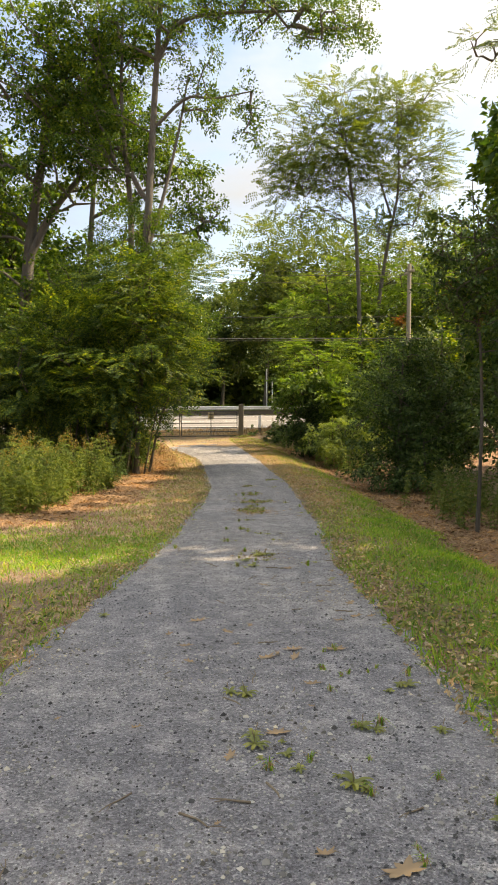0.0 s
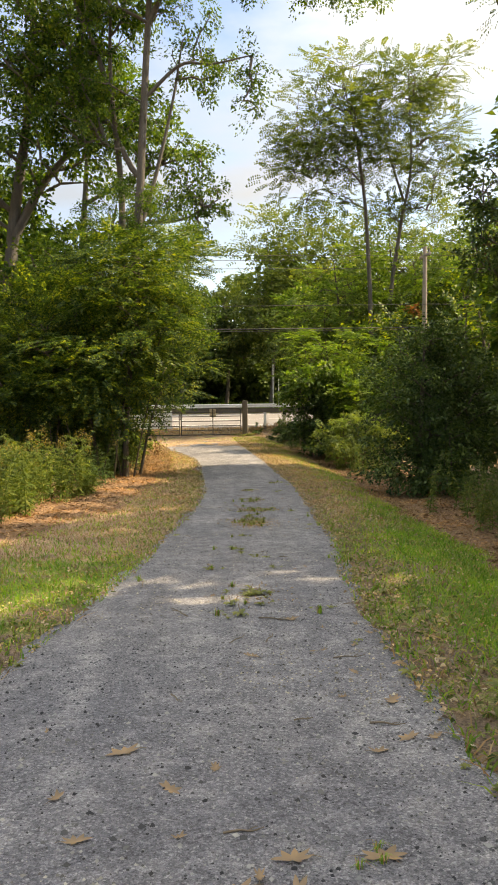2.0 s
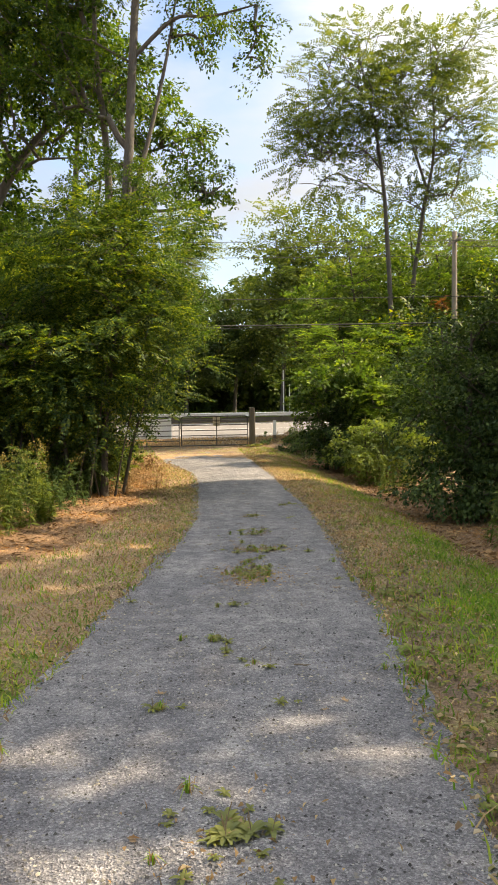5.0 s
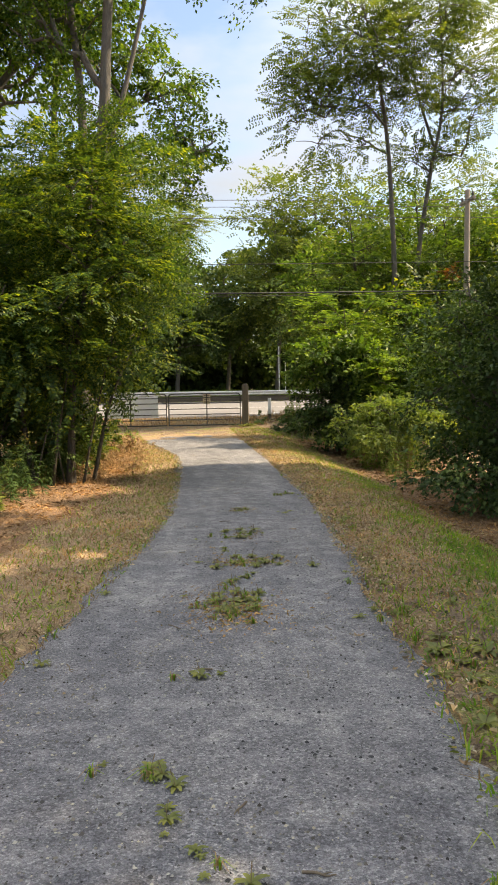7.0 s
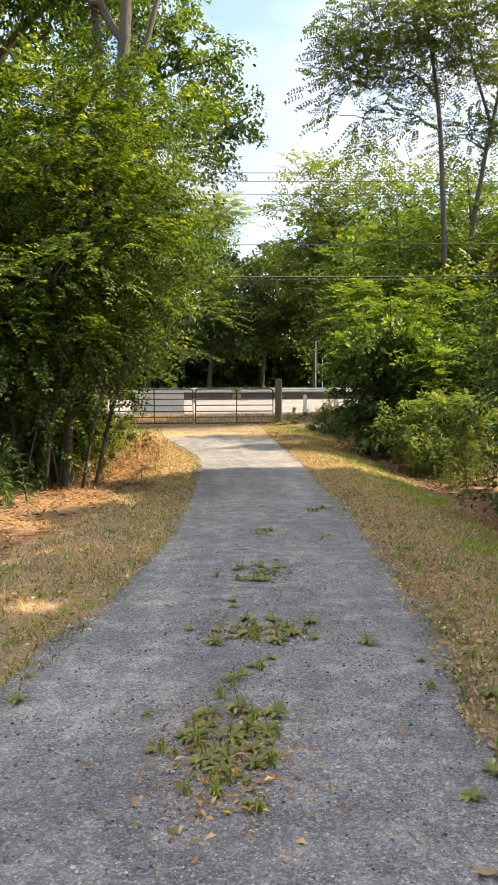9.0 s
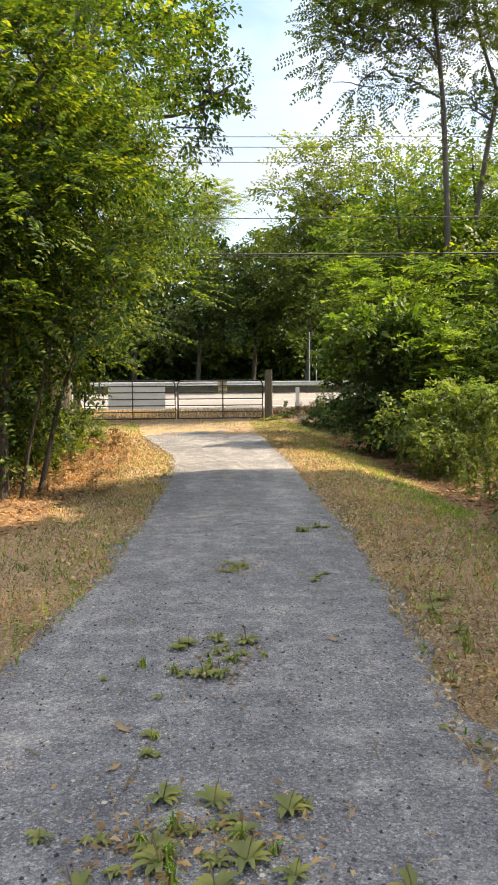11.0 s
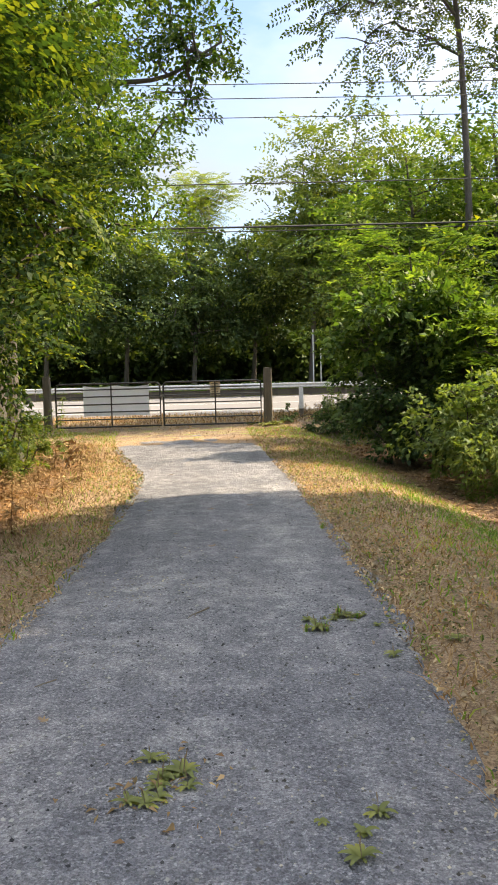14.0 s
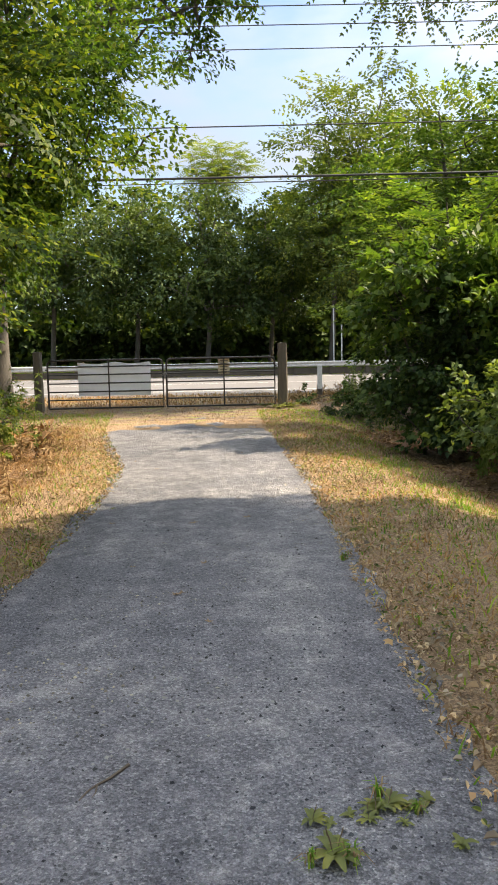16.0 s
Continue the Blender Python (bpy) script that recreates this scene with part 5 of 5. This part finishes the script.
def build_grass():
    z = lambda x, y: zones(x, y)
    blades("green_grass", "short green mown grass on the verges", verge_points(85000, lambda x, y: z(x, y)[0] * (1 - z(x, y)[1]) * (0.4 + 0.6 * patchy(x, y)) * (0.3 + 0.7 * clumps(x, y))), 0.03, 0.10, 0.0095, GRASS_GREEN, 0.7)
    blades("dry_grass", "straw-coloured dry grass on the verges", verge_points(78000, lambda x, y: z(x, y)[2] * (1 - 0.8 * z(x, y)[1]) * (1 - 0.75 * z(x, y)[0] * patchy(x, y)) * (0.2 + 0.8 * clumps(y, x)), 1, 41), 0.025, 0.085, 0.0085, GRASS_DRY, 1.1)
    p = verge_points(18000, lambda x, y: np.exp(-np.minimum(np.abs(x - right_edge(y) - 0.35) * 0.75, np.abs(left_edge(y) - x - 0.2)) / 0.3) * (0.2 + 0.8 * patchy(x, y, 1.7)), 1, 33)
    n = len(p)
    d = np.column_stack([rng.normal(0, 1, (n, 2)), rng.uniform(0.05, 0.6, n)])
    size = rng.uniform(0.014, 0.042, n) * (1 + 0.5 * (1 - ease(6, 13, p[:, 1])))
    q = round_leaves(p + np.array([0, 0, 0.012]), d, np.array([0, 0, 1.0]) + rng.normal(0, 0.3, (n, 3)), size, size * 0.5)
    tagged(part("broadleaf_weeds", quads_mesh("broadleaf_weeds", q), WEED_GREEN), "low broad-leaved weeds along the path edges", "weeds", kind="stuff")
    p = verge_points(30000, lambda x, y: z(x, y)[1], 3, 38, 5.5, 5.0, 1.2)
    n = len(p)
    d = np.column_stack([rng.normal(0, 1, (n, 2)), rng.normal(0.05, 0.18, n)])
    L = rng.uniform(0.04, 0.14, n)
    q = leaf_quads(p + np.array([0, 0, 0.012]) + rng.uniform(0, 0.02, (n, 1)) * np.array([0, 0, 1]), d, np.array([0, 0, 1.0]) + rng.normal(0, 0.4, (n, 3)), L, np.maximum(0.006, L * rng.uniform(0.08, 0.4, n)))
    tagged(part("brown_litter", quads_mesh("brown_litter", q), LITTER_BROWN), "brown leaf and needle litter on the bank", "litter", kind="stuff")
    p = verge_points(15000, lambda x, y: np.where(x > 2, 0.35 + 0.65 * ease(12, 20, y), 0.35) * patchy(x, y, 0.8) ** 3 * clumps(x, y), 1, 36)
    n = len(p)
    d = np.column_stack([rng.normal(0, 1, (n, 2)), rng.normal(0.05, 0.25, n)])
    L = rng.uniform(0.012, 0.038, n)
    q = round_leaves(p + np.array([0, 0, 0.03]), d, np.array([0, 0, 1.0]) + rng.normal(0, 0.4, (n, 3)), L, L * rng.uniform(0.4, 0.8, n), 0.35)
    tagged(part("small_dead_leaves", quads_mesh("small_dead_leaves", q), DEAD_LEAF), "small curled tan dead leaves in the grass", "litter", kind="stuff")
    n = 9000
    p = np.column_stack([rng.uniform(-1.9, 0.5, n), rng.uniform(24.4, 36.0, n)])
    p[:, 0] = np.minimum(p[:, 0], left_edge(p[:, 1]) - 0.45 - 0.5 * rng.uniform(0, 1, n))
    p = np.column_stack([p, height(p[:, 0], p[:, 1])])
    blades("tall_dry_grass", "tall yellow dry grass under the sunlit trees", p, 0.03, 0.12, 0.009, GRASS_DRY, 0.9)
    n = 7000
    p = np.column_stack([rng.uniform(-3.5, 5.2, n), rng.uniform(35.4, 41.2, n)])
    p = p[rng.uniform(0, 1, n) < 0.1 + 0.9 * patchy(p[:, 0], p[:, 1], 0.9) ** 2]
    p = np.column_stack([p, height(p[:, 0], p[:, 1])])
    blades("gate_straw", "thin dry grass on the dirt before the gate", p, 0.02, 0.08, 0.012, GRASS_DRY, 1.3)
    # fallen leaves gathered along the path edges
    n = 17000
    y = 2.5 + 30 * rng.uniform(0, 1, n)
    right = rng.uniform(0, 1, n) < 0.72
    off = rng.exponential(0.6, n) - 0.1
    x = np.where(right, right_edge(y) + off, left_edge(y) - off)
    keep = rng.uniform(0, 1, n) < np.clip((2.2 + 3.5 * ease(13, 17, y)) * patchy(x, y, 0.7) ** 2 * (0.2 + clumps(y, x)), 0, 1)
    x, y = x[keep], y[keep]
    n = len(x)
    p = np.column_stack([x, y, height(x, y) + 0.03])
    d = np.column_stack([rng.normal(0, 1, (n, 2)), rng.normal(0.05, 0.3, n)])
    L = rng.uniform(0.016, 0.042, n) * np.where(rng.uniform(0, 1, n) < 0.1, 1.35, 1.0)
    q = round_leaves(p, d, np.array([0, 0, 1.0]) + rng.normal(0, 0.7, (n, 3)), L, L * rng.uniform(0.25, 0.7, n), 0.6)
    tagged(part("leaf_litter", quads_mesh("leaf_litter", q), DEAD_LEAF), "scattered tan and brown fallen leaves by the path", "litter", kind="stuff")
    middle_litter()
    # tall grass beyond the guard rail and in front of the gate
    n = 9000
    p = np.column_stack([rng.uniform(-25, 30, n), rng.uniform(61.9, 65.5, n)])
    p = np.column_stack([p, height(p[:, 0], p[:, 1])])
    blades("roadside_grass", "tall green grass behind the guard rail", p, 0.4, 0.95, 0.05, GRASS_GREEN, 0.25)
    n = 9000
    p = np.column_stack([rng.uniform(-7, 12, n), rng.uniform(41.2, 47.2, n)])
    p = np.column_stack([p, height(p[:, 0], p[:, 1])])
    blades("gateway_grass", "dry grass between the gate and road", p, 0.05, 0.22, 0.02, GRASS_DRY, 0.5)


def build_stones():
    n = 44000
    y = 1.0 + 28 * rng.uniform(0, 1, n) ** 1.9
    u = rng.uniform(0.0, 1.0, n)
    x = left_edge(y) + u * (right_edge(y) - left_edge(y))
    s = np.exp(rng.normal(math.log(0.005), 0.45, n)).clip(0.0025, 0.011 + 0.009 * (1 - ease(3, 8, y)))
    crown = 0.02 * (1 - (2 * u - 1) ** 2)
    c = np.column_stack([x, y, height(x, y) + 0.006 + crown + s * 0.15])
    octa = np.array([(1, 0, 0), (0, 1, 0), (-1, 0, 0), (0, -1, 0), (0, 0, 0.75), (0, 0, -0.6)], float)
    V = octa[None] * s[:, None, None] * rng.uniform(0.6, 1.3, (n, 6, 1))
    a = rng.uniform(0, 2 * np.pi, n)
    ca, sa = np.cos(a)[:, None], np.sin(a)[:, None]
    V = np.stack([V[..., 0] * ca - V[..., 1] * sa, V[..., 0] * sa + V[..., 1] * ca, V[..., 2]], -1) + c[:, None]
    f = np.array([(0, 1, 4), (1, 2, 4), (2, 3, 4), (3, 0, 4)])
    F = (f[None] + 6 * np.arange(n)[:, None, None]).reshape(-1, 3)
    m = n // 6                       # coarser, angular stones where the walk begins
    near = np.argsort(y)[:m]
    V[near] = c[near][:, None] + (V[near] - c[near][:, None]) * rng.uniform(1.0, 2.1, (m, 1, 1))
    tagged(part("loose_gravel", faces_mesh("loose_gravel", V.reshape(-1, 3), F), STONE), "loose grey crushed stones on the path", "gravel", kind="stuff")


def on_path(x, y):
    u = (x - left_edge(y)) / (right_edge(y) - left_edge(y))
    inside = 0 < u < 1
    return z_at(x, y) + (0.006 + 0.02 * float(1 - (2 * u - 1) ** 2) if inside else 0.0)


def plantain(leaves, size, spikes, label):
    t = thing("plantain_weed", (0, 0, 0), label, "weed", "weeds on the path")
    for k in range(leaves):
        a = 2.4 * k + rng.uniform(-0.3, 0.3)
        L, rise = size * rng.uniform(0.5, 1.25), rng.uniform(0.3, 1.3)
        n = 6
        V, F = [], []
        for i in range(n):
            f = i / (n - 1)
            w = 0.13 * L * math.sin(math.pi * min(1, 0.12 + 0.88 * f)) ** 0.8 * (1 - 0.2 * f) + 0.003
            r, zz = L * f, L * (rise * f - 0.75 * rise * f * f) + 0.004
            for sgn, up in ((-1, 0.3 * w), (0, 0), (1, 0.3 * w)):
                V.append((r * math.cos(a) - sgn * w * math.sin(a), r * math.sin(a) + sgn * w * math.cos(a), zz + up))
            if i:
                b = 3 * i
                F += [(b - 3, b - 2, b + 1, b), (b - 2, b - 1, b + 2, b + 1)]
        part("leaf", faces_mesh("leaf", V, F, True), WEED_GREEN, t)
    for k in range(spikes):
        a, h = rng.uniform(0, 6.28), size * rng.uniform(0.8, 1.5)
        dx, dy = 0.25 * h * math.cos(a), 0.25 * h * math.sin(a)
        part("seed_spike", tubes_mesh("seed_spike", [(np.array([(0, 0, 0), (dx * 0.5, dy * 0.5, h * 0.6), (dx * 0.8, dy * 0.8, h * 0.8), (dx, dy, h)]), np.array([0.001, 0.001, 0.0024, 0.0012]))], 5), SEED_BROWN, t)
    return t


def grass_tuft(n, h, label):
    t = thing("grass_tuft", (0, 0, 0), label, "grass tuft", "weeds on the path")
    quads = {GRASS_GREEN: [], GRASS_DRY: []}
    for k in range(n):
        a, L, out = rng.uniform(0, 6.28), h * rng.uniform(0.6, 1.3), rng.uniform(0.35, 1.6)
        pts = [(0.015 * math.cos(a), 0.015 * math.sin(a), 0), (L * out * 0.35 * math.cos(a), L * out * 0.35 * math.sin(a), L * 0.7), (L * out * math.cos(a), L * out * math.sin(a), L * max(0.1, 1 - 0.55 * out))]
        s = np.array([-math.sin(a), math.cos(a), 0]) * 0.0028
        P = np.array(pts)
        w = np.array([[1], [0.8], [0.1]])
        A, B = P - s * w, P + s * w
        quads[GRASS_GREEN if k % 3 else GRASS_DRY] += [np.array([A[0], B[0], B[1], A[1]]), np.array([A[1], B[1], B[2], A[2]])]
    for mat, name in ((GRASS_GREEN, "blade_clump"), (GRASS_DRY, "dry_clump")):
        tagged(part(name, quads_mesh(name, np.array(quads[mat])), mat, t), kind="stuff")
    return t


def scatter_weeds():
    kinds = [plantain(9, 0.047, 1, "rosette of broad green plantain leaves in gravel"), plantain(9, 0.034, 0, "small flat green plantain rosette in gravel"),
             plantain(11, 0.064, 2, "large plantain rosette with brown seed spikes"), grass_tuft(22, 0.055, "small tuft of green and dry grass in gravel"),
             plantain(8, 0.028, 0, "tiny yellowing weed rosette in the gravel")]
    spots = [(1.63, 15.18), (1.05, 9.12), (0.32, 3.23), (0.55, 3.2), (0.41, 3.88), (0.91, 3.34), (0.76, 2.86), (1.34, 4.01), (1.35, 11.07), (1.16, 9.0), (0.92, 8.69), (0.86, 8.16), (1.73, 16.76), (1.55, 8.27), (1.86, 16.1), (1.91, 17.59), (1.35, 12.92),
             (1.24, 11.7), (1.08, 11.72), (1.19, 11.26), (2.57, 14.0), (1.77, 14.8), (2.13, 15.88), (1.85, 15.4), (2.17, 20.0), (3.08, 21.9), (2.91, 21.71), (1.97, 18.01), (2.16, 17.84), (2.73, 19.57), (2.92, 21.71), (3.11, 21.86)]
    for k, (x, y) in enumerate(spots):
        for i in range(4):
            place(kinds[(k + i) % 5], x + rng.normal(0, 0.06), y + rng.normal(0, 0.09))
    # the thick patches in the middle strip
    for cx, cy, sx, sy, n in ((1.6, 14.25, 0.14, 0.27, 62), (1.85, 16.05, 0.2, 0.12, 26), (1.85, 17.5, 0.12, 0.15, 8), (2.02, 17.9, 0.12, 0.12, 9), (1.1, 8.9, 0.16, 0.2, 10), (2.12, 19.9, 0.1, 0.1, 8)):
        for i in range(n):
            place(kinds[int(rng.integers(5))], cx + rng.normal(0, sx), cy + rng.normal(0, sy))
    for i in range(18):
        y = rng.uniform(2.1, 5.0)
        place(kinds[3], float(0.25 + 0.13 * y + abs(rng.normal(0, 0.3))), y, 0.62)
    # green weeds at the foot of the gate post
    for i in range(10):
        place(kinds[i % 3], 3.95 + rng.normal(0, 0.22), 40.75 + rng.normal(0, 0.15), 4.0)
    # ragged weeds along both edges
    for i in range(120):
        y = 2 + 26 * rng.uniform() ** 1.3
        if rng.uniform() < 0.62:
            x = right_edge(y) + rng.normal(0.08, 0.2)
        else:
            x = left_edge(y) - rng.normal(0.03, 0.16)
        place(kinds[int(rng.integers(5))], float(x), y, 1.1)
    # the thick weedy margin to the right of the first bend
    for i in range(66):
        y = rng.uniform(4.2, 19.0)
        place(kinds[int(rng.choice([0, 2, 2, 3, 1]))], float(right_edge(y)) + 0.05 + abs(rng.normal(0, 0.28)), y, 1.45)
    for k in kinds:
        k.location = (1.2 + rng.normal(0, 0.3), 10.3, on_path(1.2, 10.3))


def place(ob, x, y, scale=1.0):
    s = scale * rng.uniform(0.7, 1.25)
    return copy_thing(ob, pose(x, y, on_path(x, y), 0, 0, rng.uniform(0, 360)) @ Matrix.Diagonal((s, s, s, 1)))


def dead_leaf(size, curl):
    """A lobed, curled leaf with its stalk."""
    t = thing("fallen_leaf", (0, 0, 0), "curled tan fallen leaf lying on gravel", "leaf", "fallen leaves")
    n = 28
    V = [(0, 0, 0.004)]
    for k in range(n):
        a = 2 * math.pi * k / n
        r = size * (0.36 + 0.12 * math.cos(7 * a) + 0.07 * math.cos(2 * a) + 0.04 * math.sin(3 * a + size * 90))
        V.append((1.25 * r * math.cos(a), r * 0.8 * math.sin(a), 0.006 + curl * size * (r / size) ** 2 * (abs(math.sin(a * 1.5)) + 0.25 * math.cos(7 * a))))
    part("blade", faces_mesh("blade", V, [(0, 1 + k, 1 + (k + 1) % n) for k in range(n)]), DEAD_LEAF, t)
    part("stalk", tubes_mesh("stalk", [(np.array([(-0.3 * size, 0, 0.006), (-0.6 * size, 0.04 * size, 0.008), (-0.85 * size, 0.1 * size, 0.004)]), np.array([0.0016, 0.0013, 0.001]))], 4), TWIG, t)
    return t


def twig(length):
    t = thing("twig", (0, 0, 0), "thin dry brown twig on the gravel", "twig", "twigs")
    p = smooth_curve([(0, 0, 0.004), (length * 0.4, 0.03 * length, 0.008), (length * 0.7, -0.02 * length, 0.006), (length, 0.06 * length, 0.01)], 10)
    part("stem", tubes_mesh("stem", [(p, np.linspace(0.005, 0.002, 10))], 5), TWIG, t)
    part("fork", tubes_mesh("fork", [(np.array([p[5], p[5] + np.array([0.15, 0.12, 0.01]) * length, p[5] + np.array([0.26, 0.16, 0.01]) * length]), np.array([0.003, 0.002, 0.001]))], 4), TWIG, t)
    return t


def build_path_clutter():
    kinds = [dead_leaf(0.055, 0.8), dead_leaf(0.045, 1.3), dead_leaf(0.07, 0.6), dead_leaf(0.035, 0.9)]
    broad = [dead_leaf(0.10, 0.35), dead_leaf(0.085, 0.5), dead_leaf(0.12, 0.28)]
    for i in range(20):
        y = 1.9 + 7.5 * rng.uniform() ** 1.2
        place(broad[i % 3], float(left_edge(y) + rng.uniform(0.35, 1.12) * (right_edge(y) - left_edge(y))), y)
    for i, k in enumerate(broad):
        k.location = (0.5 + 0.3 * i, 3.4 + 0.7 * i, on_path(0.5 + 0.3 * i, 3.4 + 0.7 * i))
    for i in range(130):
        y = 1.6 + 30 * rng.uniform() ** 1.5
        u = rng.uniform(-0.25, 1.3) if i % 3 else rng.uniform(0.75, 1.3)
        place(kinds[i % 4], float(left_edge(y) + u * (right_edge(y) - left_edge(y))), y)
    for i in range(7):
        place(kinds[i % 4], 3.30 + rng.normal(0, 0.07), 13.23 + rng.normal(0, 0.09), 1.5)
    for k in kinds:
        y = rng.uniform(4, 12)
        k.location = (1.3, y, on_path(1.3, y))
    kinds = [twig(0.14), twig(0.09), twig(0.2)]
    for i in range(44):
        y = 1.8 + 24 * rng.uniform() ** 1.6
        place(kinds[i % 3], float(left_edge(y) + rng.uniform(0.05, 1.05) * (right_edge(y) - left_edge(y))), y)
    for i, k in enumerate(kinds):
        k.location = (0.6 + 0.4 * i, 5.0 + i, on_path(0.6 + 0.4 * i, 5.0 + i))


def herb(h, flowers, mat, label, name="goldenrod_plant", category="plant", group="weeds by the wood"):
    t = thing(name, (0, 0, 0), label, category, group)
    bend = rng.normal(0, 0.26 * h, 2)
    line = smooth_curve([(0, 0, -0.05), (bend[0] * 0.3, bend[1] * 0.3, h * 0.5), (bend[0], bend[1], h)], 12)
    part("stem", tubes_mesh("stem", [(line, np.linspace(0.007, 0.003, 12))], 5), mat, t)
    n = int(150 * h)
    f = rng.uniform(0.08, 1.0, n)
    idx = (f * 11).astype(int).clip(0, 10)
    p = line[idx]
    a = rng.uniform(0, 6.28, n)
    d = np.stack([np.cos(a), np.sin(a), rng.uniform(-0.3, 0.6, n)], 1)
    L = rng.uniform(0.09, 0.19, n) * (1.1 - 0.5 * f)
    tagged(part("foliage", quads_mesh("foliage", leaf_quads(p, d, np.array([0, 0, 1.0]) + rng.normal(0, 0.25, (n, 3)), L, L * 0.2, 0.2, 0.3)), mat, t), kind="stuff")
    if flowers:
        m = 34
        p = line[-1] + rng.normal(0, 1, (m, 3)) * np.array([0.035, 0.035, 0.05])
        d = rng.normal(0, 1, (m, 3))
        tagged(part("flower_head", quads_mesh("flower_head", leaf_quads(p, d, rng.normal(0, 1, (m, 3)), np.full(m, 0.03), np.full(m, 0.02))), FLOWER_YELLOW, t, "dull yellow flower head"), kind="stuff")
    return t


def build_herbs():
    gold = [herb(h, fl, LEAF_HERB, "tall goldenrod with narrow leaves on the verge") for h, fl in ((1.16, True), (1.0, False), (0.9, False), (1.2, False), (1.08, True))]
    green = [herb(h, False, LEAF_HERB, "leafy green weed under the bushes", "tall_weed") for h in (0.9, 0.7, 1.1)]
    # same herb in LEAF_DARK: the thicket's shade is put into the colour
    shade = [herb(h, False, LEAF_DARK, "weed beneath the thicket, coloured dark for the shade", "shade_weed") for h in (0.7, 0.5, 0.9)]
    dry = [herb(h, False, GRASS_DRY, "dry yellow weed stalk in sunlight", "dry_weed") for h in (0.34, 0.26, 0.2)]

    def sow(kinds, n, x0, x1, y0, y1, slant=0.0):
        for i in range(n):
            y = rng.uniform(y0, y1)
            place(kinds[int(rng.integers(len(kinds)))], rng.uniform(x0, x1) + slant * (y - y0), y)
    sow(gold, 190, -4.4, -2.45, 14.0, 20.8, 0.17)
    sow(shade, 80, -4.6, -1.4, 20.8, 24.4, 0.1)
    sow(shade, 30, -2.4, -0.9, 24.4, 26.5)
    sow(green, 60, 5.3, 7.4, 13.4, 18.4, 0.1)
    sow(green, 30, 6.4, 8.2, 9.5, 13.5, 0.1)
    sow(dry, 50, -1.3, 0.3, 24.6, 33.0, 0.02)
    sow(green, 40, -1.8, -0.7, 25.5, 34.0)
    sow(green, 30, 6.0, 7.4, 25.5, 29.0)
    sow(green, 20, 5.9, 7.6, 40.6, 44.0)
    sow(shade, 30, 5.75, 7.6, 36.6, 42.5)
    sow(dry, 30, 4.5, 6.2, 41.2, 43.6)
    sow(green, 36, -6.5, -2.9, 36.0, 42.0)
    for k, x, y in [(k, -3.0 + 0.2 * i, 17.5) for i, k in enumerate(gold)] + [(k, 6.5 + 0.2 * i, 16.0) for i, k in enumerate(green)] + [(k, -0.5, 28.0 + i) for i, k in enumerate(dry)] + [(k, -2.4 + 0.3 * i, 23.5) for i, k in enumerate(shade)]:
        k.location = (x, y, z_at(x, y))
    # a broken branch with brown leaves, at the verge before the gate
    x, y = -0.35, 31.0
    t = thing("dead_branch", (x, y, z_at(x, y)), "broken branch with withered brown leaves", "branch")
    p = smooth_curve([(0, 0, 0), (0.1, 0.05, 0.25), (0.3, 0.0, 0.45)], 8)
    part("stem", tubes_mesh("stem", [(p, np.linspace(0.014, 0.005, 8))], 5), TWIG, t)
    n = 70
    q = leaf_quads(p[rng.integers(2, 8, n)] + rng.normal(0, 0.1, (n, 3)), rng.normal(0, 1, (n, 3)), rng.normal(0, 1, (n, 3)), rng.uniform(0.08, 0.14, n), rng.uniform(0.04, 0.07, n), 0.4)
    q[..., 2] = np.maximum(q[..., 2], 0.01)
    tagged(part("withered_leaves", quads_mesh("withered_leaves", q), LITTER_BROWN, t), kind="stuff")
    tree("red_sumac", "sumac top turning red above the bushes", "tree", [g3(12.3, 39.0), (12.3, 39, 2), (12.3, 39, 4.6)], 0.05,
         [(12.3, 39, 4.7, 0.4, 0.4, 0.15)], "big_frond", 8, 4, 0.09, 0.15, BARK_DARK, LEAF_RED, 3.0)
    sap = [o for o in bpy.data.objects if o.name == "sapling"][0]
    for i in range(9):
        c = np.array([5.45, 13.3, 3.0]) + rng.normal(0, 1, 3) * np.array([0.35, 0.3, 0.35])
        m = 26
        q = leaf_quads(c + rng.normal(0, 0.05, (m, 3)) * np.array([1, 1, 2.0]), rng.normal(0, 1, (m, 3)) - np.array([0, 0, 1]), rng.normal(0, 1, (m, 3)), np.full(m, 0.055), np.full(m, 0.02))
        tagged(part("seed_cluster", quads_mesh("seed_cluster", q - np.array(sap.location)), LEAF_RUST, sap, "hanging rusty brown seed cluster"), kind="stuff")


build_herbs()
build_grass()
build_stones()
scatter_weeds()
build_path_clutter()
